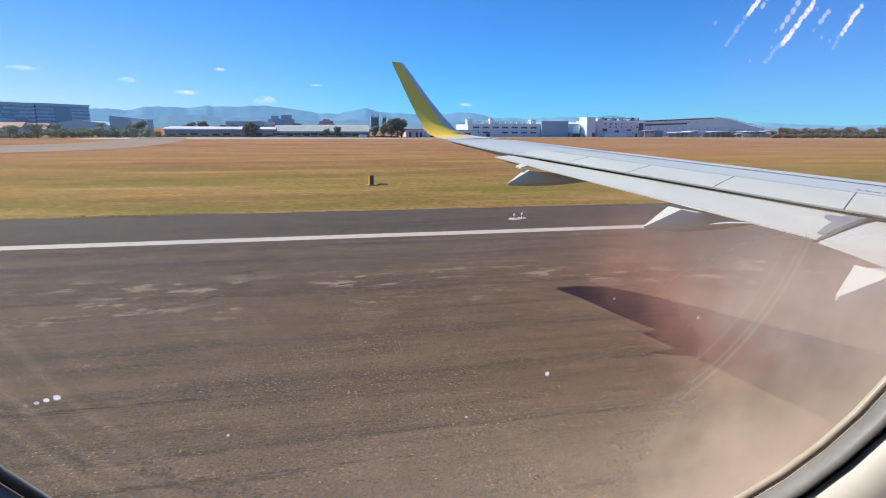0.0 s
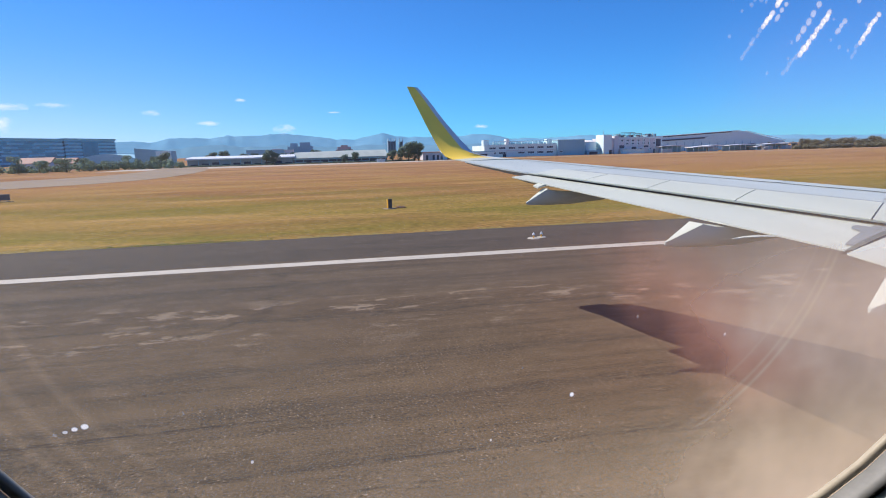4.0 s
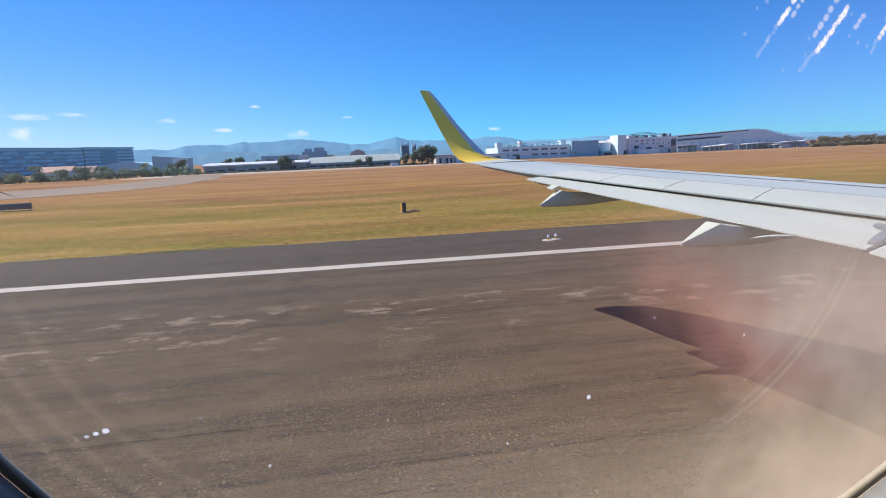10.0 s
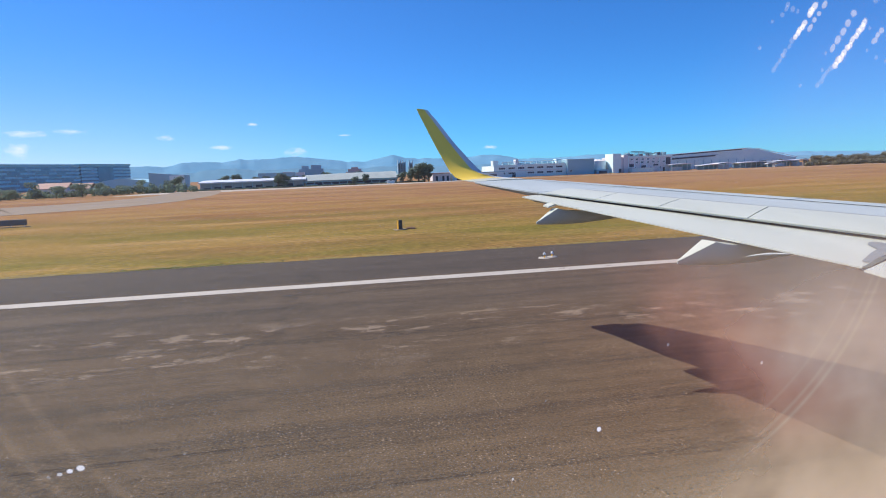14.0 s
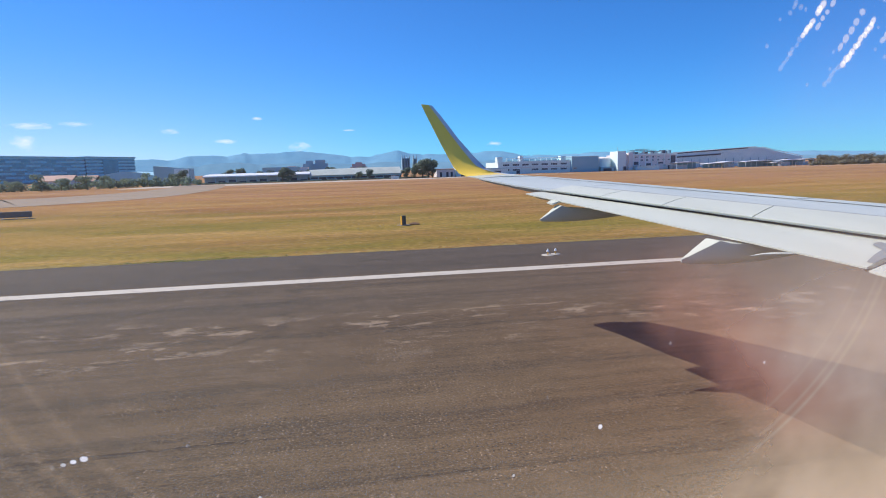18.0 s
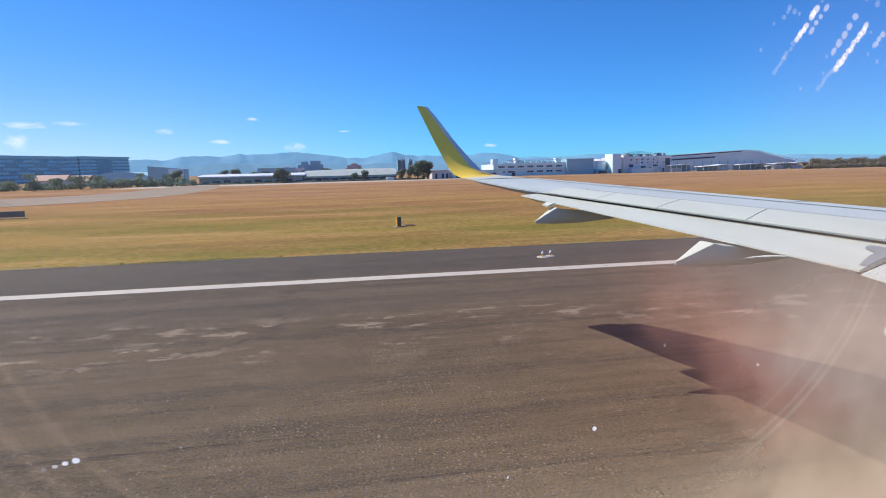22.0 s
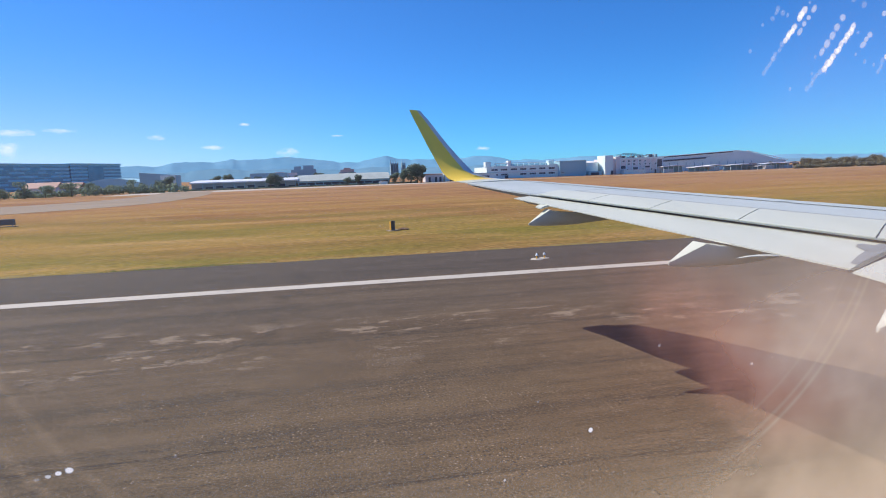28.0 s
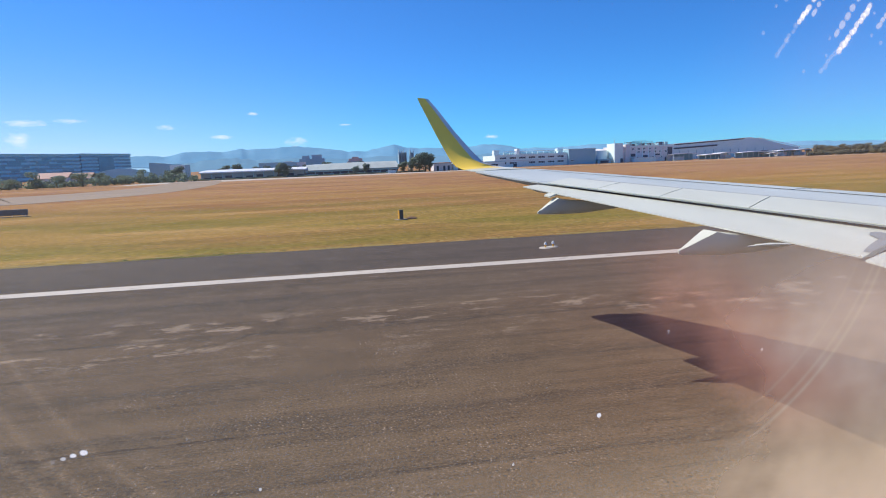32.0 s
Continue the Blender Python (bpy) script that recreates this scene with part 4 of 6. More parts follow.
streak(0.1483, 4.0270, 0.1591, 4.0405, 11, 0.00105, M_FLECK)
streak(0.1345, 4.0355, 0.1384, 4.0402, 5, 0.00100, M_FLECK)
streak(0.1390, 4.0421, 0.1414, 4.0452, 3, 0.00105, M_FLECK)
streak(0.1277, 4.0256, 0.1345, 4.0355, 7, 0.00075, M_SMEAR)
streak(0.1430, 4.0215, 0.1485, 4.0275, 5, 0.00085, M_SMEAR)
streak(0.1394, 4.0373, 0.1453, 4.0465, 4, 0.00095, M_DROP)
streak(0.1475, 4.0312, 0.1560, 4.0440, 5, 0.00105, M_DROP)
streak(0.1627, 4.0344, 0.1660, 4.0385, 3, 0.00095, M_DROP)
streak(0.1716, 4.0308, 0.1787, 4.0411, 8, 0.00095, M_FLECK)
streak(0.1690, 4.0265, 0.1716, 4.0308, 3, 0.00075, M_SMEAR)
streak(0.1305, 4.0420, 0.1335, 4.0460, 3, 0.00080, M_SMEAR)
for x, z, size, m in ((0.1591, 4.0486, 0.0011, M_SMEAR), (0.1630, 4.0470, 0.0013, M_SMEAR), (0.1345, 4.0442, 0.0011, M_SMEAR), (0.1319, 4.0308, 0.0011, M_SMEAR),
                      (0.1705, 4.0446, 0.0011, M_DROP), (0.1645, 4.0300, 0.0009, M_SMEAR), (0.1240, 4.0330, 0.0008, M_SMEAR)):
    fleck(x, z, size, size * 0.9, 0.5, m)
for i in range(12):
    fleck(rnd.uniform(0.125, 0.180), rnd.uniform(4.020, 4.052), rnd.uniform(0.0006, 0.0009), 0.0006, 0.3, M_SMEAR)
# single specks low on the pane
for x, z, size, m in ((0.0730, 3.9189, 0.0010, M_FLECK), (-0.0299, 3.9083, 0.0007, M_DROP), (0.0960, 3.9440, 0.0007, M_SMEAR), (0.1290, 3.9350, 0.0007, M_DROP),
                      (0.0560, 3.9300, 0.0005, M_SMEAR), (0.0100, 3.9130, 0.0005, M_SMEAR), (0.0450, 3.9060, 0.0006, M_DROP), (-0.0480, 3.9260, 0.0006, M_SMEAR)):
    fleck(x, z, size, size * 0.85, 0.2, m)
# row of glints reflected in the panes, drawn as pale flecks
for x, size, m in ((-0.0745, 0.0013, M_FLECK), (-0.0772, 0.0010, M_FLECK), (-0.0797, 0.0009, M_DROP), (-0.0825, 0.0008, M_SMEAR)):
    fleck(x, 3.9252 + (x + 0.0745) * 0.22, size * 0.75, size, 0.0, m)
# inner sidewall panel that closes the skin round the window
outer = []
for k in range(56):
    a = 2 * math.pi * k / 56
    c, s = math.cos(a), math.sin(a)
    m = max(abs(c), abs(s))
    outer.append(Vector((0.05 + 0.42 * c / m, 0.13, 4.02 + 0.44 * s / m)))
piece("sidewall_panel", mesh_of("sidewall_panel", *loft([outer, oval(1.29, 0.1185)], False), M_BEZEL), airliner)
# landing gear under the wing root and nose
for x, y in ((8.6, -5.6), (8.6, 2.0), (19.5, -1.744)):
    bm = bmesh.new()
    cyl_into(bm, 0.11, 0.11, 0.5, 2.4, x, y)
    strut = part("gear_leg", bm, M_METAL, airliner)
    for dy in (-0.38, 0.38):
        bm = bmesh.new()
        bmesh.ops.create_cone(bm, cap_ends=True, segments=28, radius1=0.55, radius2=0.55, depth=0.38,
                              matrix=Matrix.LocRotScale((x, y + dy, 0.55), Euler((radians(90), 0, 0)), None))
        bmesh.ops.bevel(bm, geom=[e for e in bm.edges if len(e.link_faces) == 2 and e.calc_face_angle() > 1], offset=0.08, segments=2, affect="EDGES")
        part("wheel", bm, M_BLACK, airliner, "black tyre")

# ---------------------------------------------------------------- hills and clouds
RIDGE = [(-75, 15), (-50, 20), (-40, 26), (-29, 31), (-19, 37), (-13.7, 36), (-9, 31), (-5.6, 34), (-3.6, 29), (3, 25), (7, 26), (14, 20), (21, 15), (30, 13), (38, 9), (60, 14), (80, 10)]


def ridge_height(b):
    for (b0, h0), (b1, h1) in zip(RIDGE[:-1], RIDGE[1:]):
        if b0 <= b <= b1:
            t = (b - b0) / (b1 - b0)
            t = t * t * (3 - 2 * t)
            return h0 + (h1 - h0) * t
    return 10


def hills(name, radius, gain, seed, material, label):
    rows = []
    for i in range(521):
        b = -75 + i * 0.3
        a = radians(80 - b)
        h = ridge_height(b) * gain * (0.93 + 0.34 * noise.fractal((b * 0.16, seed, 0), 1.0, 2.0, 5)) + 6 * noise.noise((b * 1.7, seed, 4)) + 3 * noise.noise((b * 4.1, seed, 4))
        h = max(h, 14)
        d = Vector((math.cos(a), math.sin(a), 0))
        row = []
        for k in range(7):
            s = k / 6
            z = h * (s ** 0.8) * (1 + (0.10 * noise.noise((b * 0.9, s * 5, seed + 9)) if 0 < k < 6 else 0))
            row.append(d * (radius - 420 * (1 - s)) + Vector((0, 0, z - 3)))
        rows.append(row)
    ob = lofted(name, rows, material, None, "", True, False, False)
    tagged(ob, label, "hills", kind="structure")


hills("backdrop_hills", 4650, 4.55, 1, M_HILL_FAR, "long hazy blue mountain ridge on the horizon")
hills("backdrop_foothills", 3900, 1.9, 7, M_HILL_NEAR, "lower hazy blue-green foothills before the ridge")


def cloud(bearing, up, wide, tall, seed):
    """A small thin cloud bank, one bulging sheet of vapour."""
    rnd = random.Random(seed)
    verts, faces, uvs = [], [], []
    nx, nz = 16, 6
    for k in range(nz + 1):
        for i in range(nx + 1):
            u, v = i / nx, k / nz
            bulge = math.sin(math.pi * u) * math.sin(math.pi * v)
            verts.append(((u - 0.5) * wide * 1.1, -0.2 * wide * bulge, (v - 0.5) * tall * 2.0 + tall * 0.2 * noise.noise((u * 5, v * 2, seed))))
            uvs.append((u, v))
    faces = [(k * (nx + 1) + i, k * (nx + 1) + i + 1, (k + 1) * (nx + 1) + i + 1, (k + 1) * (nx + 1) + i) for k in range(nz) for i in range(nx)]
    me = mesh_of("cloud", verts, faces, M_CLOUD, None, True)
    layer = me.uv_layers.new(name="round")
    for loop in me.loops:
        layer.data[loop.index].uv = uvs[loop.vertex_index]
    a = radians(80.9 - bearing)
    ob = new("backdrop_cloud", me)
    ob.matrix_basis = pose(4350 * math.cos(a), 4350 * math.sin(a), up, 0, 0, -10 - bearing)
    tagged(ob, "small thin white cloud low in the blue sky", "cloud", "clouds over the hills", "structure")


for i, (b, up, w, h) in enumerate(((-35.2, 330, 250, 26), (-32.2, 345, 190, 20), (-35.7, 235, 150, 70), (-24.9, 305, 150, 20), (-20.4, 232, 170, 22),
                                   (-17.5, 392, 90, 14), (-13.6, 185, 190, 40), (5.5, 175, 160, 20), (-9, 300, 120, 9))):
    cloud(b, up, w, h, i)

# ---------------------------------------------------------------- trees


def leaf_cloud(rnd, lobes, count, size):
    """Many small tilted leaf clumps scattered over and inside round lobes."""
    verts, faces = [], []
    for _ in range(count):
        c, r = rnd.choice(lobes)
        d = Vector((rnd.gauss(0, 1), rnd.gauss(0, 1), rnd.gauss(0, 1))).normalized()
        p = c + Vector((d.x * r.x, d.y * r.y, d.z * r.z)) * (rnd.random() ** 0.35)
        s = size * rnd.uniform(0.6, 1.4)
        u = Vector((rnd.gauss(0, 1), rnd.gauss(0, 1), rnd.gauss(0, 0.6))).normalized()
        v = u.cross(d + Vector((0.01, 0.02, 0.03))).normalized()
        k = len(verts)
        verts += [p - u * s, p - v * s * 0.7 + d * s * 0.15, p + u * s * 0.9, p + v * s * 0.75 + d * s * 0.2, p + d * s * 0.25]
        faces += [(k, k + 1, k + 4), (k + 1, k + 2, k + 4), (k + 2, k + 3, k + 4), (k + 3, k, k + 4)]
    return verts, faces


def tree(seed, height, spread, trunk_h, material, dense=1100):
    """A tapered trunk with limbs and a crown of many leaf clumps, at the origin."""
    rnd = random.Random(seed)
    e = thing("tree", (0, 0, 0), "leafy green tree beside the airfield buildings", "tree")
    rows = []
    for i in range(6):
        s = i / 5
        r = (0.30 - 0.2 * s) * height / 8
        off = Vector((0.25 * noise.noise((seed, s * 2, 0)), 0.25 * noise.noise((seed, s * 2, 5)), s * height * 0.75))
        rows.append([off + Vector((r * math.cos(2 * math.pi * k / 7), r * math.sin(2 * math.pi * k / 7), 0)) for k in range(7)])
    v, f = loft(rows)
    lobes = []
    for i in range(9):
        a = rnd.uniform(0, 6.28)
        z = rnd.uniform(trunk_h + 0.06 * height, height * 0.86)
        out = spread * rnd.uniform(0.15, 0.62) * (1 - 0.4 * abs(z / height - 0.6))
        c = Vector((out * math.cos(a), out * math.sin(a), z))
        lobes.append((c, Vector((spread * rnd.uniform(0.34, 0.5), spread * rnd.uniform(0.34, 0.5), height * rnd.uniform(0.13, 0.21)))))
        b0 = Vector((0, 0, z * 0.6))
        k = len(v)
        for p, r in ((b0, 0.09), (c, 0.03)):
            v += [p + Vector((r, 0, 0)), p + Vector((-r * 0.5, r * 0.8, 0)), p + Vector((-r * 0.5, -r * 0.8, 0))]
        f += [(k, k + 1, k + 4, k + 3), (k + 1, k + 2, k + 5, k + 4), (k + 2, k, k + 3, k + 5)]
    lobes.append((Vector((0, 0, height * 0.72)), Vector((spread * 0.42, spread * 0.42, height * 0.24))))
    piece("trunk", mesh_of("trunk", v, f, M_TRUNK, None, True), e)
    piece("crown", mesh_of("crown", *leaf_cloud(rnd, lobes, dense, height * 0.05), material), e)
    return e


def plant(proto, spots, group, label):
    """Copies of the trees in proto at the spots: x, y, scale."""
    rnd = random.Random(len(spots) * 7 + 1)
    for i, (x, y, s) in enumerate(spots):
        src = proto[i % len(proto)]
        ob = copy_thing(src, pose(x, y, -0.05, 0, 0, rnd.uniform(0, 360)) @ Matrix.Scale(s, 4))
        tagged(ob, label, "tree", group)


BROAD = [tree(11, 8, 4.2, 1.4, M_LEAF), tree(12, 7.2, 4.6, 1.0, M_LEAF), tree(13, 8.5, 3.6, 1.6, M_LEAF)]
PALE = [tree(21, 6.0, 4.0, 0.4, M_LEAF_PALE, 1000), tree(22, 5.4, 4.4, 0.3, M_LEAF_PALE, 1000), tree(23, 6.4, 3.6, 0.6, M_LEAF_PALE, 1000)]
DRY = [tree(41, 5.4, 4.4, 0.3, M_LEAF_DRY, 900), tree(42, 4.8, 4.8, 0.2, M_LEAF_DRY, 900), tree(43, 5.8, 4.0, 0.4, M_LEAF_DRY, 900)]
# single trees along the far edge of the field
plant(BROAD, [(-68, 248, 0.80), (-72, 252, 0.7), (-28.5, 252, 0.72), (-26, 254, 0.8), (4, 252, 0.52), (9, 254, 0.56), (25, 256, 0.62), (28.5, 253, 0.7)], "trees at the field edge",
      "dark green round-headed tree at the field edge")
plant(BROAD, [(31.6, 250, 1.06), (34.6, 251, 1.16), (36.4, 252, 0.95)], "tall trees", "tall dark tree beside low white buildings")
plant(PALE, [(-118, 210, 1.0), (-113, 216, 0.7), (-104, 214, 0.95), (-99, 217, 0.75), (-92, 220, 0.95), (-86, 224, 0.6), (-140, 210, 1.1), (-150, 206, 1.0), (-128, 214, 0.8),
             (-94, 243, 0.85), (-88, 246, 0.7), (-82, 248, 0.9), (-76, 247, 0.6), (-107, 236, 0.8), (-160, 214, 1.2), (-172, 212, 1.2)], "shrubs by the taxiway",
      "haze-paled green shrubby tree behind the taxiway")
rnd = random.Random(5)
plant(BROAD, [(-62 + i * 4.6 + rnd.uniform(-1.5, 1.5), 300 + rnd.uniform(-6, 14), rnd.uniform(0.62, 0.86)) for i in range(16)], "trees behind the hangar", "dark tree crown rising behind the long hangar")
wood = [(238 + i * 3.1 + rnd.uniform(-1.2, 1.2), 262 + i * 0.12 + rnd.uniform(0, 8) + max(0, 26 - i * 2), rnd.uniform(0.72, 0.98) * (0.8 if i < 8 else 1)) for i in range(62)]
wood += [(262 + i * 4.2 + rnd.uniform(-2, 2), 276 + rnd.uniform(0, 14), rnd.uniform(0.9, 1.2)) for i in range(44)]
plant(DRY, wood, "wood at the field edge", "haze-paled olive bushy tree in a long wood")
for src in BROAD + PALE + DRY:
    for o in (*src.children_recursive, src):
        bpy.data.objects.remove(o)


def shrub_band(name, x0, x1, y, height, step, material, label, seed):
    """A low continuous belt of undergrowth."""
    rnd = random.Random(seed)
    lobes = []
    x = x0
    while x < x1:
        h = height * rnd.uniform(0.5, 1.15)
        lobes.append((Vector((x, y(x) + rnd.uniform(-1.5, 2.5), h * 0.45)), Vector((step * 0.8, 1.5, h * 0.55))))
        x += step * rnd.uniform(0.6, 1.2)
    ob = piece(name, mesh_of(name, *leaf_cloud(rnd, lobes, len(lobes) * 130, 0.42), material))
    tagged(ob, label, "undergrowth", kind="stuff")


shrub_band("undergrowth", 232, 470, lambda x: 256 + (x - 232) * 0.02, 2.6, 2.2, M_LEAF_DRY, "haze-paled olive undergrowth along the foot of the wood", 3)
shrub_band("undergrowth", -190, -60, lambda x: 205 + (x + 190) * 0.28, 3.6, 2.4, M_LEAF_PALE, "dark low scrub along the field edge", 4)
shrub_band("undergrowth", -60, 34, lambda x: 252.5 + (x + 60) * 0.02, 0.45, 2.4, M_LEAF, "low dark hedge along the field edge", 6)

# ---------------------------------------------------------------- buildings


def slab_part(name, spec, material, parent, label="", bevel=0.0):
    return part(name, box_bm(*spec, bevel=bevel), material, parent, label)


def window_mesh(w, h, bars=1):
    """A window facing -y on the wall plane: the pale frame with its bars, and the dark glass."""
    bm = bmesh.new()
    t = 0.07
    for x in (-w / 2, w / 2):
        box_into(bm, x - t, x + t, -0.09, 0.0, -h / 2 - t, h / 2 + t)
    for z in (-h / 2, h / 2):
        box_into(bm, -w / 2, w / 2, -0.10, 0.0, z - t, z + t)
    for i in range(bars):
        x = -w / 2 + w * (i + 1) / (bars + 1)
        box_into(bm, x - 0.04, x + 0.04, -0.07, 0.0, -h / 2, h / 2)
    me = bpy.data.meshes.new("window")
    bm.to_mesh(me)
    bm.free()
    me.materials.append(M_WHITE)
    bm = box_bm(-w / 2, w / 2, -0.03, -0.005, -h / 2, h / 2)
    glass = bpy.data.meshes.new("pane")
    bm.to_mesh(glass)
    bm.free()
    glass.materials.append(M_DARK)
    return me, glass


def row_of_windows(parent, meshes, xs, z, y=-0.004):
    for x in xs:
        frame_ob = piece("window", meshes[0], parent, (x, y, z))
        piece("pane", meshes[1], frame_ob, None, "dark glass")


def gable(name, x0, x1, y0, y1, z, rise, material, parent, over=0.5, thick=0.25, label=""):
    """A double-pitched roof with its ridge along y."""
    xm = (x0 + x1) / 2
    prof = [(x0 - over, z - over * rise / (xm - x0)), (xm, z + rise), (x1 + over, z - over * rise / (xm - x0)),
            (x1 + over, z - over * rise / (xm - x0) - thick), (xm, z + rise - thick), (x0 - over, z - over * rise / (xm - x0) - thick)]
    rows = [[Vector((x, y, zz)) for x, zz in prof] for y in (y0 - over, y1 + over)]
    return lofted(name, rows, material, parent, label, smooth=False)


def low_hangar():
    e = thing("hangar", pose(-61.2, 258, 0, 0, 0, 0), "long low grey hangar with a white roof edge", "hangar")
    slab_part("wall", (0, 43, 0, 26, -0.1, 2.9), M_GREEN_ROOF, e)
    rows = []
    for x in (-0.8, 44):
        rows.append([Vector((x, -1.0, 2.75)), Vector((x, -1.0, 3.25)), Vector((x, 5, 3.9)), Vector((x, 14, 4.2)), Vector((x, 27, 3.4)), Vector((x, 27, 2.9))])
    lofted("roof", rows, M_WHITE_ROOF, e, "white sheet-metal roof", smooth=False)
    for i in range(10):
        slab_part("door_opening", (1.2 + i * 4.3, 4.3 + i * 4.3, -0.12, 0.02, 0, 0.9 + 0.35 * (i % 3)), M_DARK, e)
    for i in range(11):
        slab_part("pilaster", (i * 4.28 - 0.1, i * 4.28 + 0.16, -0.22, 0.0, 0, 2.74), M_GREY, e)


def arched_hangar():
    e = thing("hangar", pose(-17.5, 259, 0), "long grey-green arched hangar with dark open bays", "hangar")
    # dark wall stands in for the shade inside the open bays
    slab_part("wall", (0, 40.5, 0, 30, -0.1, 2.0), M_DARK, e)
    rows = []
    for x in (-0.5, 11, 23, 41):
        k = 1.0 + 0.08 * (x > 5) + 0.05 * (x > 20)
        rows.append([Vector((x, -1.2 + 32 * s, 1.9 + 3.0 * k * math.sin(math.pi * min(0.97, max(0.03, s))) ** 0.8)) for s in np.linspace(0, 1, 11)])
    rows = [r + [Vector((p.x, p.y, p.z - 0.25)) for p in reversed(r)] for r in rows]
    lofted("roof", rows, M_GREEN_ROOF, e, "faded green-grey arched roof", smooth=True)
    for i in range(12):
        slab_part("column", (0.2 + i * 3.6, 0.5 + i * 3.6, -0.4, -0.1, 0, 1.95), M_GREY, e)
    for i in range(6):
        slab_part("half_wall", (0.6 + i * 6.9, 5.2 + i * 6.9, -0.3, -0.05, 0, 0.75), M_GREY, e)
    slab_part("fascia", (-0.4, 40.9, -0.5, -0.2, 1.55, 2.15), M_BLUE_ROOF, e)


def factory():
    e = thing("factory", pose(74.5, 282, 0), "long white two-storey factory with rows of windows", "factory")
    slab_part("wall", (0, 40, 0, 26, -0.1, 6.0), M_WHITE, e)
    slab_part("parapet", (-0.2, 40.2, -0.25, 0.0, 5.55, 6.25), M_WHITE, e)
    slab_part("ledge", (0, 40, -0.30, 0.0, 3.0, 3.25), M_CREAM, e)
    big = window_mesh(3.4, 0.95, 3)
    row_of_windows(e, big, [4.2 + i * 5.1 for i in range(7)], 4.5)
    row_of_windows(e, big, [4.2 + i * 5.1 for i in range(7) if i != 2], 2.0)
    for x, w in ((9.6, 1.8), (0.8, 1.6)):
        slab_part("door", (x, x + w, -0.06, 0.02, 0, 2.3), M_DARK, e)
    for i in range(11):
        x = 5.0 + i * 3.0
        slab_part("roof_frame", (x, x + 0.35, 1.5, 2.0, 6.0, 7.7), M_WHITE, e)
    slab_part("roof_beam", (4.8, 36, 1.5, 2.0, 7.5, 7.9), M_WHITE, e)
    slab_part("roof_wall", (5.2, 36, 4.0, 4.4, 6.0, 7.2), M_GREY, e)
    slab_part("stair_head", (-0.2, 2.6, 1, 5, 6.0, 8.6), M_WHITE, e)
    slab_part("stair_head", (11.8, 13.3, 1, 5, 6.0, 8.9), M_CREAM, e)
    slab_part("stair_head", (34, 37, 2, 6, 6.0, 8.5), M_WHITE, e)
    g = thing("store_building", pose(113, 280, 0), "plain pale grey windowless store building", "warehouse")
    slab_part("wall", (0, 14.6, 0, 24, -0.1, 7.8), M_GREY, g, bevel=0.05)
    slab_part("coping", (-0.15, 14.75, -0.15, 24, 7.8, 8.0), M_WHITE, g)
    row_of_windows(g, window_mesh(1.6, 0.8), (1.8,), 2.0)


def tank():
    e = thing("silo_building", pose(128.5, 282, 0), "white rounded silo with a lean-to beside a plant building", "silo")
    bm = bmesh.new()
    cyl_into(bm, 4.4, 4.4, -0.1, 6.6, 4.6, 6, 28)
    part("shell", bm, M_WHITE, e)
    bm = bmesh.new()
    cyl_into(bm, 4.5, 1.0, 6.6, 7.5, 4.6, 6, 28)
    part("cone_roof", bm, M_CREAM, e)
    slab_part("lean_to", (0.6, 8.0, -1.5, 3, -0.1, 2.1), M_GREY, e)
    slab_part("door", (2, 6.5, -1.56, -1.48, 0, 1.4), M_DARK, e)


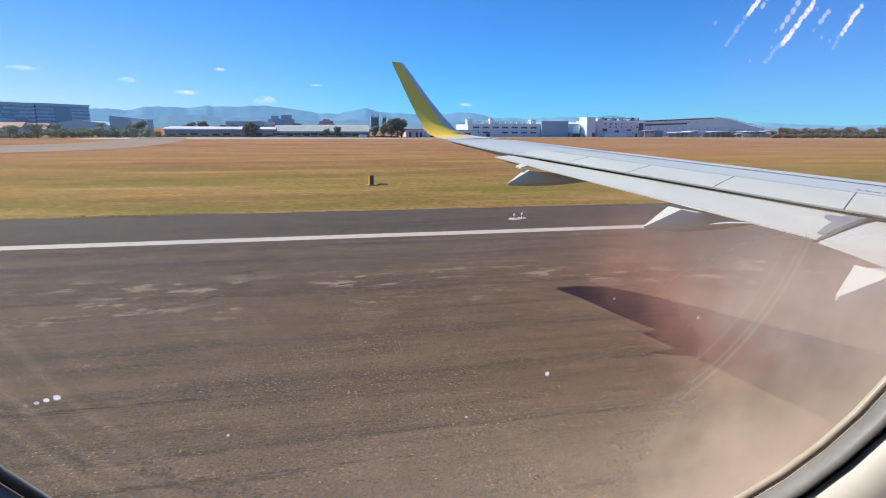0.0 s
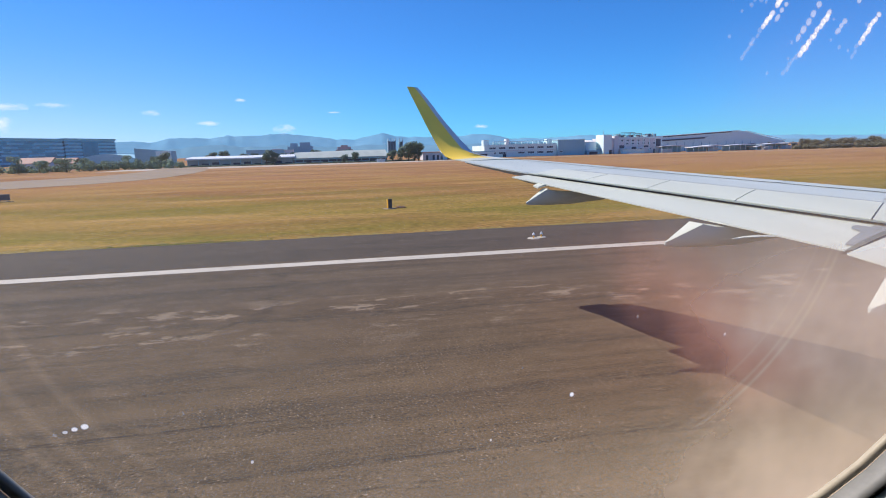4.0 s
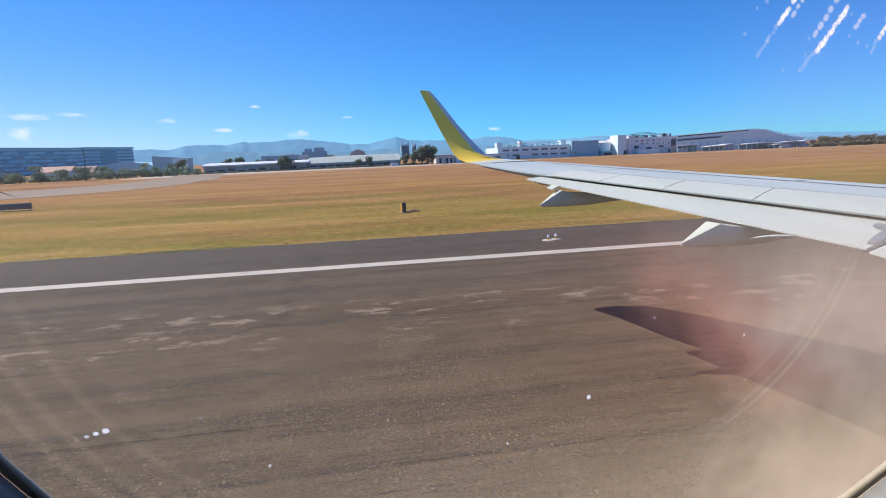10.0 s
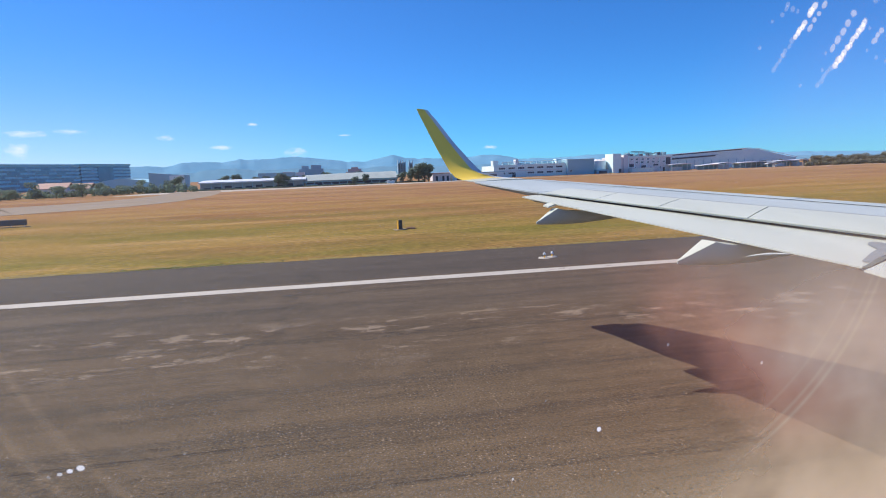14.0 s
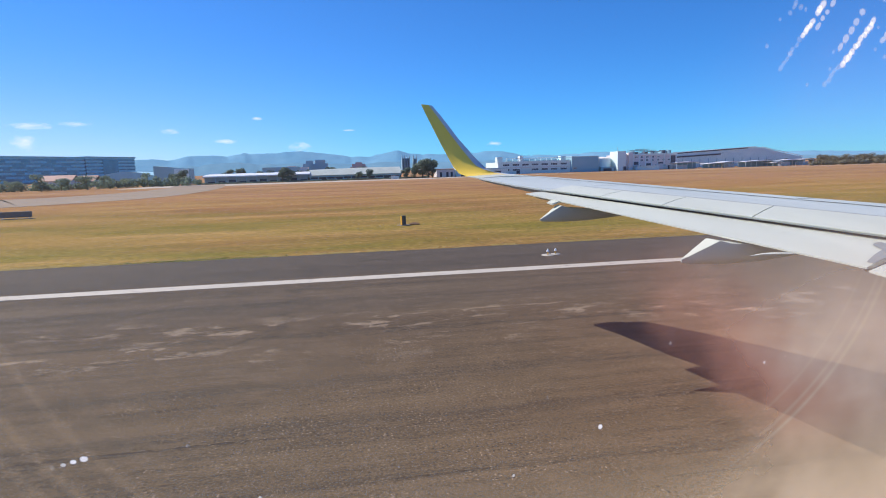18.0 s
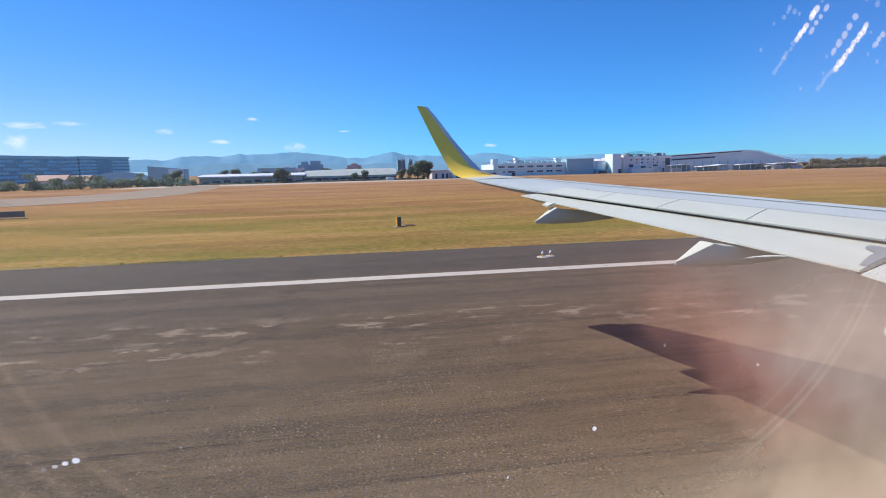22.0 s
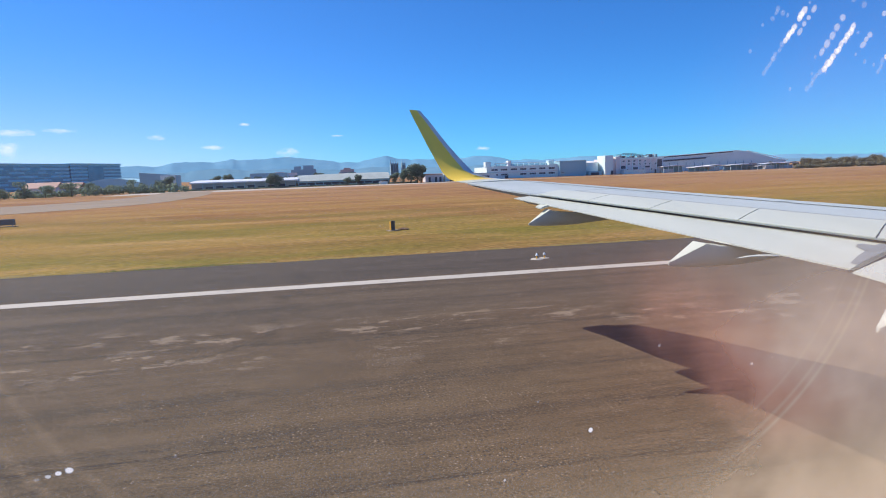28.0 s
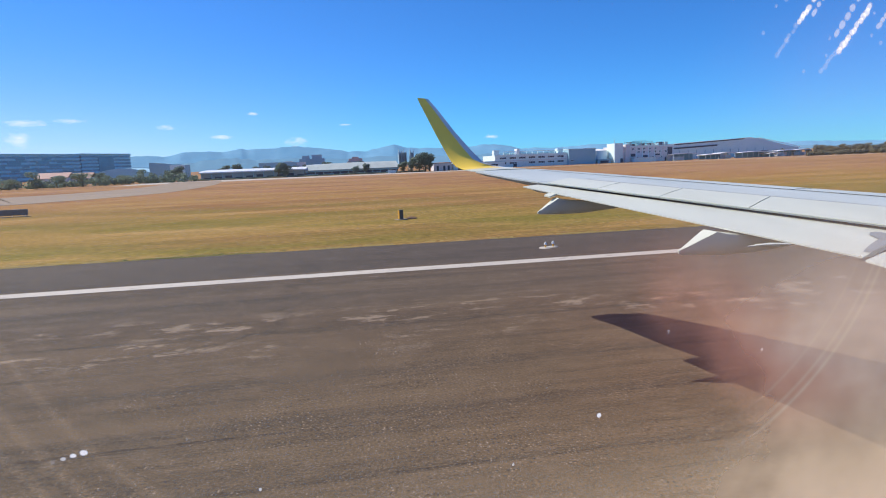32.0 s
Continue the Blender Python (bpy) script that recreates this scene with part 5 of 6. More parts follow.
def plant_building():
    e = thing("plant_building", pose(138, 281, 0), "white three-storey plant building with rooftop pipework", "factory")
    slab_part("wall", (4.6, 34, 0, 22, -0.1, 8.3), M_CREAM, e)
    slab_part("stair_tower", (0, 4.6, -1.2, 8, -0.1, 10.0), M_WHITE, e)
    slab_part("stair_tower", (6.2, 8.6, -0.9, 4, -0.1, 9.2), M_CREAM, e)
    slab_part("cornice", (8.6, 34.2, -0.35, 0.0, 7.7, 8.45), M_WHITE, e)
    small = window_mesh(1.3, 0.9)
    row_of_windows(e, small, [14 + i * 3.1 for i in range(6)], 5.1)
    row_of_windows(e, small, [11 + i * 3.1 for i in range(5)], 6.7)
    row_of_windows(e, small, [13, 22, 27], 2.2)
    for x in (3.2, 12, 29):
        slab_part("door", (x, x + 1.5, -1.26 if x < 4 else -0.06, 0.02, 0, 2.1), M_DARK, e)
    rnd = random.Random(8)
    for i in range(16):
        x = 8 + i * 1.65
        h = rnd.uniform(0.6, 1.9)
        slab_part("roof_unit", (x, x + rnd.uniform(0.6, 1.6), 2 + rnd.uniform(0, 4), 7, 8.3, 8.3 + h), M_GREY if i % 3 else M_DARK, e)
    for i in range(9):
        bm = bmesh.new()
        cyl_into(bm, 0.12, 0.10, 8.3, 8.3 + rnd.uniform(1.6, 3.2), 5 + i * 3.2, 4, 7)
        part("vent_pipe", bm, M_METAL, e)
    bm = bmesh.new()
    cyl_into(bm, 0.14, 0.08, 10.0, 12.2, 1.0, 1.0, 7)
    part("mast", bm, M_METAL, e)
    for z, x0, x1 in ((9.4, 10, 30), (10.1, 8.5, 24), (10.7, 12, 20)):
        slab_part("pipe_rack", (x0, x1, 3, 3.3, z, z + 0.25), M_DARK, e)
    for i in range(9):
        slab_part("rack_post", (9 + i * 2.5, 9.2 + i * 2.5, 3.05, 3.25, 8.3, 10.3 if i < 6 else 9.5), M_METAL, e)
    for i in range(8):
        slab_part("pilaster", (9.0 + i * 3.5, 9.35 + i * 3.5, -0.22, 0.0, -0.1, 7.68), M_WHITE, e)
    # flat dark plates, the shade of the recesses put into their colour
    for x0, x1, z0, z1 in ((9.6, 12.2, 2.8, 4.3), (16.6, 19.2, 0, 3.4), (30.4, 33.2, 3.0, 7.2), (23.4, 26.2, 3.1, 3.9)):
        slab_part("recess", (x0, x1, -0.07, 0.02, z0, z1), M_DARK, e)
    slab_part("annex", (9.5, 22, -3.5, -0.3, -0.1, 2.0), M_WHITE, e)
    slab_part("annex_roof", (9.2, 22.3, -3.9, -0.3, 2.0, 2.25), M_WHITE_ROOF, e)


def big_shed():
    e = thing("warehouse", pose(184, 316, 0), "large pale warehouse with a stepped low-pitched roof", "warehouse")
    rows = []
    prof = [(-2, 0), (-2, 8.3), (58, 11.2), (66, 11.0), (84, 6.6), (94, 4.6), (94, 0)]
    rows = [[Vector((x, y, z)) for x, z in prof] for y in (0, 40)]
    lofted("wall", rows, M_WHITE, e, "pale blue-white sheet cladding", smooth=False)
    def along(x0, x1, za, zb, t, mat, name):
        rows = [[Vector((x, -0.35, z)), Vector((x, -0.35, z + t)), Vector((x, 0.1, z + t)), Vector((x, 0.1, z))] for x, z in ((x0, za), (x1, zb))]
        lofted(name, rows, mat, e, smooth=False)
    along(-2, 56, 7.9, 10.6, 0.55, M_DARK, "clerestory")
    along(-2, 38, 5.6, 7.2, 0.75, M_DARK, "clerestory")
    along(-2, 62, 8.5, 11.35, 0.35, M_WHITE_ROOF, "roof_edge")
    along(66, 95, 11.1, 4.7, 0.30, M_WHITE_ROOF, "roof_edge")
    along(-2, 40, 6.4, 8.0, 0.3, M_GREY, "gutter")
    for i in range(15):
        x = 2 + i * 5.6
        h = 5.2 if x < 70 else 3.4
        slab_part("rib", (x, x + 0.3, -0.2, 0.0, 0, h), M_GREY, e)
    for x in (68, 76):
        slab_part("loading_door", (x, x + 4.5, -0.14, 0.02, 0, 3.4), M_DARK, e)


def canopies():
    spec = [(169, 15, 3.4, 276), (186, 12, 2.4, 274), (197, 9, 3.0, 277), (208, 20, 2.9, 275), (231, 14, 3.0, 277), (222, 8, 1.9, 272), (244, 9, 3.1, 279)]
    for i, (x, w, h, y) in enumerate(spec):
        e = thing("canopy_shed", pose(x, y, 0), "low open shed with a white sheet roof", "shed", "low sheds before the warehouse")
        gable("roof", 0, w, 0, 7, h, 0.35, M_WHITE_ROOF, e, 0.3, 0.3, "white sheet roof")
        slab_part("back_wall", (0.2, w - 0.2, 6.0, 6.3, -0.1, h - 0.2), M_GREY, e)
        for k in range(int(w // 3) + 1):
            xx = 0.2 + k * (w - 0.5) / max(1, int(w // 3))
            slab_part("post", (xx, xx + 0.2, 0.1, 0.3, -0.1, h - 0.12), M_WHITE, e)
        if i % 2 == 0:
            slab_part("container", (1.2, min(w - 1, 7.2), 2.0, 4.4, -0.1, min(1.9, h - 0.6)), M_CREAM, e)


def small_buildings():
    e = thing("outbuilding", pose(39, 256, 0), "low cream outbuilding with a flat roof", "building")
    slab_part("wall", (0, 8.2, 0, 8, -0.1, 3.3), M_CREAM, e)
    slab_part("roof", (-0.3, 8.5, -0.4, 8, 3.3, 3.6), M_RED_ROOF, e)
    for x in (1.4, 4.4, 6.4):
        slab_part("door", (x, x + 1.0, -0.06, 0.02, 0, 2.2), M_DARK, e)
    f = thing("outbuilding", pose(48, 256, 0), "small white gatehouse block", "building")
    slab_part("wall", (0, 5.2, 0, 6, -0.1, 4.2), M_WHITE, f)
    slab_part("roof", (-0.2, 5.4, -0.2, 6, 4.2, 4.4), M_WHITE_ROOF, f)
    slab_part("door", (2.2, 4.2, -0.06, 0.02, 0, 2.6), M_DARK, f)
    h = thing("outbuilding", pose(55, 262, 0), "long low white building behind the outbuildings", "building")
    slab_part("wall", (0, 19, 0, 10, -0.1, 3.0), M_WHITE, h)
    slab_part("roof", (-0.3, 19.3, -0.4, 10, 3.0, 3.3), M_BLUE_ROOF, h)
    slab_part("opening", (12, 15.5, -0.06, 0.02, 0, 2.0), M_DARK, h)
    row_of_windows(h, window_mesh(1.6, 0.8), (2, 5, 8), 1.9)
    s = thing("site_hut", pose(18, 251, 0), "tiny white hut at the field edge", "shed")
    slab_part("wall", (0, 3.4, 0, 2.2, -0.1, 1.1), M_WHITE, s)
    gable("roof", 0, 3.4, 0, 2.2, 1.1, 0.3, M_WHITE_ROOF, s, 0.15, 0.1)


def left_buildings():
    e = thing("screen_building", pose(-93.5, 296, 0, 0, 0, 4), "tall blank grey box building with a sloping top", "warehouse")
    rows = [[Vector((0, y, 0)), Vector((0, y, 8.9)), Vector((16.2, y, 7.4)), Vector((16.2, y, 0))] for y in (0, 12)]
    lofted("wall", rows, M_GREY, e, smooth=False)
    slab_part("side_block", (9.5, 16.0, -1.5, 0.0, -0.1, 7.3), M_WHITE, e)
    slab_part("plinth", (-0.1, 9.4, -0.3, 0, -0.1, 1.1), M_DARK, e)
    c = thing("arched_shed", pose(-121, 300, 0), "wide blue-grey shed with a curved roof", "shed")
    rows = []
    for y in (0, 25):
        rows.append([Vector((28 * s, y, 3.0 + 3.6 * math.sin(math.pi * (0.12 + 0.80 * s)))) for s in np.linspace(0, 1, 13)] + [Vector((28, y, -0.1)), Vector((0, y, -0.1))])
    lofted("wall", rows, M_BLUE_ROOF, c, smooth=False)
    for k in range(4):
        slab_part("bay_opening", (2.5 + k * 6.2, 7 + k * 6.2, -0.12, 0.02, 0, 2.2), M_DARK, c)
    for i, (x, w, h) in enumerate(((-139, 13, 3.4), (-127, 9, 3.0))):
        b = thing("house", pose(x, 286 + i * 4, 0), "low house with a faded red pitched roof", "house", "houses by the perimeter")
        slab_part("wall", (0, w, 0, 9, -0.1, h), M_CREAM, b)
        rows = [[Vector((xx, yy, z)) for yy, z in ((-0.6, h - 0.2), (4.5, h + 2.3), (9.6, h - 0.2), (9.6, h - 0.4), (4.5, h + 2.1), (-0.6, h - 0.4))] for xx in (-0.5, w + 0.5)]
        lofted("roof", rows, M_RED_ROOF, b, "faded red roof", smooth=False)
        row_of_windows(b, window_mesh(1.2, 0.9), (2, 5, w - 2), 1.7)


def office():
    a, b = Vector((-330, 500)), Vector((-236, 690))
    d = b - a
    turn = math.degrees(math.atan2(d.y, d.x))
    e = thing("office_building", pose(a.x, a.y, 0, 0, 0, turn), "long curved-looking blue glass office block with pale floor bands", "office building")
    total = d.length
    pane_me = None
    for x0, x1, base, floors, step in ((0, total * 0.70, 0, 7, 3.55), (total * 0.705, total, 1.2, 7, 3.45)):
        slab_part("core", (x0 + 0.6, x1 - 0.6, 0.7, 34, -0.1, floors * step + base - 0.6), M_GLASS, e, "blue-tinted glazing")
        for k in range(floors):
            z = base + k * step
            slab_part("floor_band", (x0 + k * 0.5 * (x0 == 0), x1, 0.0, 35, z + step * 0.45, z + step), M_BAND, e, "pale blue cladding band")
        slab_part("roof_slab", (x0 - 1.0, x1 + 0.4, -0.8, 35.5, base + floors * step, base + floors * step + 0.7), M_BAND, e)
        mull = mesh_of("mullion", *loft([[Vector((p, q, z)) for p, q in ((-0.12, 0.5), (0.12, 0.5), (0.12, 0.75), (-0.12, 0.75))] for z in (0, step * 0.45)]), M_HAZE)
        n = int((x1 - x0) // 9)
        for k in range(floors):
            for i in range(n):
                piece("mullion", mull, e, (x0 + 3 + i * 9 + (k % 2) * 2, 0, base + k * step))
    # irregular glazed insets on the long front
    rnd = random.Random(3)
    for k in range(1, 7):
        x = rnd.uniform(2, 14)
        while x < total * 0.64:
            w = rnd.uniform(4, 13)
            slab_part("glass_inset", (x, x + w, -0.12, 0.3, k * 3.55 - rnd.uniform(1.3, 1.9), k * 3.55 + 0.1), M_GLASS, e)
            x += w + rnd.uniform(7, 22)
    slab_part("dark_bay", (total * 0.80, total * 0.89, -0.15, 0.3, 2, 22.5), M_GLASS, e)


def far_towers():
    def tower(x, y, w, d, h, mat, label, steps):
        e = thing("tower_block", pose(x, y, 0), label, "tower block", "far city towers")
        for k0, (x0, x1, z0, z1) in enumerate(steps):
            slab_part("block", (x0 * w, x1 * w, -0.6 * k0, d - 0.6 * k0, z0 * h - 0.1, z1 * h), mat, e)
        n = max(3, int(h // 6))
        for k in range(n):
            slab_part("window_band", (0.06 * w, 0.94 * w, -0.3 - 0.6 * len(steps), 0.1, h * (0.15 + 0.6 * k / n), h * (0.15 + 0.6 * k / n) + h * 0.010 + 0.25), M_GREY, e)
    tower(-116, 1500, 62, 30, 34, M_HAZE, "hazy blue-grey tower cluster far off", [(0, 1, 0, 0.72), (0.12, 0.4, 0, 0.95), (0.5, 0.9, 0, 1.0)])
    tower(-130, 1450, 26, 20, 15, M_HAZE, "low hazy grey block far off", [(0, 1, 0, 1)])
    tower(2, 900, 26, 16, 16.5, M_BRICKRED, "reddish stepped building far off", [(0, 1, 0, 0.6), (0.1, 0.9, 0, 0.85), (0.3, 0.7, 0, 1.0)])
    for x, w, h, label in ((73, 12, 22.5, "dark concrete frame of a tower under construction"), (89, 6, 22, "narrow dark concrete frame under construction")):
        e = thing("construction_tower", pose(x, 800, 0), label, "tower block", "far city towers")
        n = max(2, int(w // 3))
        for k in range(n):
            xx = k * (w - 1.8) / (n - 1)
            slab_part("column", (xx + 0.4, xx + 1.2, 0, 6, -0.1, h - 1.5 * (k % 2)), M_HAZE, e)
            slab_part("rebar", (xx + 0.7, xx + 1.1, 2, 2.4, h - 1.6, h + 1.2), M_SLATE, e)
        for k in range(6):
            slab_part("floor_slab", (0.2, w - 0.2, 1, 14, 3.2 + k * 3.1, 3.7 + k * 3.1), M_HAZE, e)
        slab_part("core", (0.3, w - 0.3, 6.5, 12, -0.1, h * 0.8), M_GREY, e)
    tower(-88, 640, 44, 14, 10.5, M_CREAM, "low pale building behind the hangar", [(0, 1, 0, 0.9), (0.5, 0.7, 0, 1)])
    tower(-62, 430, 26, 12, 8.0, M_GREY, "long dark-roofed building behind the hangar", [(0, 1, 0, 1)])


low_hangar()
arched_hangar()
factory()
tank()
plant_building()
big_shed()
canopies()
small_buildings()
left_buildings()
office()
far_towers()

# ---------------------------------------------------------------- small things on the airfield


def edge_light(x, y):
    """Two elevated runway lights on a white painted pad."""
    e = thing("runway_edge_light", pose(x, y, 0) @ Matrix.Scale(0.68, 4), "pair of small elevated edge lights on white pads", "runway light", "runway edge lights")
    bm = bmesh.new()
    cyl_into(bm, 0.42, 0.38, -0.004, 0.035, 0, 0, 16)
    part("pad", bm, M_WHITE_LINE, e, "white painted pad")
    bm = bmesh.new()
    cyl_into(bm, 0.34, 0.30, -0.004, 0.035, 0.62, 0.25, 16)
    part("pad", bm, M_WHITE_LINE, e, "white painted pad")
    for dx, dy in ((0, 0), (0.62, 0.25)):
        bm = bmesh.new()
        cyl_into(bm, 0.05, 0.045, 0.03, 0.22, dx, dy, 10)
        part("stem", bm, M_AMBER, e, "yellow stem")
        bm = bmesh.new()
        cyl_into(bm, 0.10, 0.09, 0.22, 0.30, dx, dy, 12)
        cyl_into(bm, 0.085, 0.02, 0.30, 0.40, dx, dy, 12)
        part("lens", bm, M_WHITE_ROOF, e, "clear dome")
    return e


first_light = edge_light(8.6, 24.1)
for k in [k for k in range(-3, 23) if k]:
    copy_thing(first_light, pose(8.6 + k * 60, 24.1, 0))


def sign_board(x, y, turn, w, h, label):
    e = thing("airfield_sign", pose(x, y, -0.05, 0, 0, turn), label, "sign", "airfield signs")
    part("panel", box_bm(-w / 2, w / 2, -0.12, 0.12, 0.18, 0.18 + h, bevel=0.03), M_SIGN, e, "dark sign box")
    for k in range(3):
        xx = -w / 2 + 0.25 + k * (w - 0.5) / 2
        part("leg", box_bm(xx - 0.04, xx + 0.04, -0.05, 0.05, 0, 0.2), M_METAL, e)
    part("base", box_bm(-w / 2 - 0.2, w / 2 + 0.2, -0.35, 0.35, -0.02, 0.05), M_TAXI, e, "concrete base")


sign_board(-34.8, 66.0, 8, 2.9, 0.62, "dark-backed taxiway sign standing in the grass")


def marker_box(x, y, turn):
    e = thing("marker_box", pose(x, y, -0.05, 0, 0, turn), "small dark box marker with a yellow edge on a soil patch", "marker")
    part("box", box_bm(-0.16, 0.16, -0.1, 0.1, 0.05, 0.72, bevel=0.02), M_BLACK, e)
    part("yellow_face", box_bm(-0.19, -0.162, -0.1, 0.1, 0.05, 0.70), M_AMBER, e, "yellow side plate")
    part("foot", box_bm(-0.4, 0.4, -0.3, 0.3, -0.02, 0.06, bevel=0.02), M_TAXI, e, "concrete foot")


marker_box(3.7, 41.0, 25)
for i, (x, y, r) in enumerate(((4.6, 41.4, 0.32), (26, 52, 0.6))):
    bm = bmesh.new()
    bmesh.ops.create_icosphere(bm, subdivisions=3, radius=1, matrix=Matrix.Diagonal((r * 1.3, r, 0.13, 1)))
    for v in bm.verts:
        v.co += v.co.normalized() * 0.12 * noise.noise(v.co * 4 + Vector((i, 0, 0)))
    ob = part("soil_mound", bm, M_SOIL, None)
    ob.location = (x, y, -0.03)
    tagged(ob, "low mound of bare brown soil in the grass", "soil")

# ragged grass fringe over the edge of the asphalt
rnd = random.Random(9)
verts, faces = [], []
for _ in range(7000):
    x = rnd.uniform(-24, 40)
    y = edge_wave(x, GRASS_Y) - 0.10 + (rnd.random() ** 1.6) * 0.9
    if noise.noise((x * 0.6, y, 2)) < -0.05:
        continue
    h = rnd.uniform(0.015, 0.05)
    a = rnd.uniform(0, 6.28)
    w = 0.06 + 0.04 * rnd.random()
    dx, dy = math.cos(a) * w, math.sin(a) * w
    k = len(verts)
    verts += [(x - dx, y - dy, -0.05), (x + dx, y + dy, -0.05), (x + dx * 1.3, y + dy + 0.11, h * 0.5 - 0.05), (x - dx * 0.9, y - dy + 0.13, h * 0.4 - 0.05)]
    faces += [(k, k + 1, k + 2), (k, k + 2, k + 3)]
weeds, weed_faces = [], []
for _ in range(500):
    x = rnd.gauss(-7.6, 1.6)
    y = edge_wave(x, GRASS_Y) + abs(rnd.gauss(0.1, 0.28))
    h = rnd.uniform(0.02, 0.07)
    a = rnd.uniform(0, 6.28)
    dx, dy = math.cos(a) * 0.05, math.sin(a) * 0.05
    k = len(weeds)
    weeds += [(x - dx, y - dy, -0.05), (x + dx, y + dy, -0.05), (x + dx + rnd.gauss(0, 0.05), y + dy + 0.06, h - 0.05), (x - dx, y - dy + 0.08, h * 0.7 - 0.05)]
    weed_faces += [(k, k + 1, k + 2), (k, k + 2, k + 3)]
patch = piece("weeds", mesh_of("weeds", weeds, weed_faces, M_WEED))
tagged(patch, "taller green weeds at the edge of the shoulder", "weeds", kind="stuff")
tufts = piece("grass", mesh_of("grass", verts, faces, M_BLADE))
tagged(tufts, "short dry straw grass fringe along the runway shoulder", "grass", kind="stuff")

# ---------------------------------------------------------------- further along the runway


def gable_hangar(x, y, w, d, h, wall, label):
    e = thing("hangar", pose(x, y, 0), label, "hangar", "hangars along the apron")
    slab_part("wall", (0, w, 0, d, -0.1, h), wall, e)
    gable("roof", 0, w, 0, d, h, h * 0.28, M_GREEN_ROOF if wall is not M_BLUE_ROOF else M_BLUE_ROOF, e, 0.6, 0.3, "low-pitched sheet roof")
    for k in range(4):
        slab_part("door_leaf", (w * (0.08 + 0.21 * k), w * (0.27 + 0.21 * k), -0.14, 0.02, 0, h * 0.8), M_DARK, e)


for x, w, wall, label in ((690, 26, M_CREAM, "cream gabled hangar with dark sliding doors"), (720, 26, M_CREAM, "cream gabled hangar with dark sliding doors"),
                          (752, 24, M_BLUE_ROOF, "dark blue hangar with a low gable"), (640, 30, M_WHITE, "long white shed beside the apron")):
    gable_hangar(x, 290, w, 26, 6.0, wall, label)


def terminal():
    """A terminal of white barrel vaults with dark glazed ends."""
    e = thing("terminal_building", pose(905, 326, 0), "white airport terminal with a row of barrel-vaulted roofs", "terminal")
    slab_part("wall", (-4, 196, 0, 40, -0.1, 5.5), M_CREAM, e)
    slab_part("gallery", (-4, 196, -6, 0, 2.6, 4.2), M_WHITE, e)
    for k in range(8):
        x0 = k * 24
        arc = [(x0 + 10.5 - 10.5 * math.cos(a), 5.5 + 7.0 * math.sin(a)) for a in np.linspace(0, math.pi, 17)]
        inner = [(x0 + 10.5 - 10.0 * math.cos(a), 5.4 + 6.5 * math.sin(a)) for a in np.linspace(math.pi, 0, 17)]
        lofted("vault", [[Vector((x, yy, z)) for x, z in arc + inner] for yy in (-3, 42)], M_WHITE_ROOF, e, "white barrel vault", smooth=False)
        verts = [(x, 0.3, z) for x, z in inner]
        piece("vault_window", mesh_of("vault_window", verts, [tuple(range(len(verts)))], M_GLASS), e, None, "dark glazed end")
        for i in range(1, 6):
            xx = x0 + 0.5 + i * 20 / 6
            top = 5.4 + 6.4 * math.sqrt(max(0.05, 1 - ((xx - x0 - 10.5) / 10.0) ** 2))
            slab_part("mullion", (xx - 0.12, xx + 0.12, 0.1, 0.28, 5.5, top), M_WHITE, e)
    for k in range(32):
        slab_part("pier", (-3 + k * 6.3, -2.5 + k * 6.3, -6.2, -5.8, -0.1, 2.6), M_WHITE, e)


terminal()


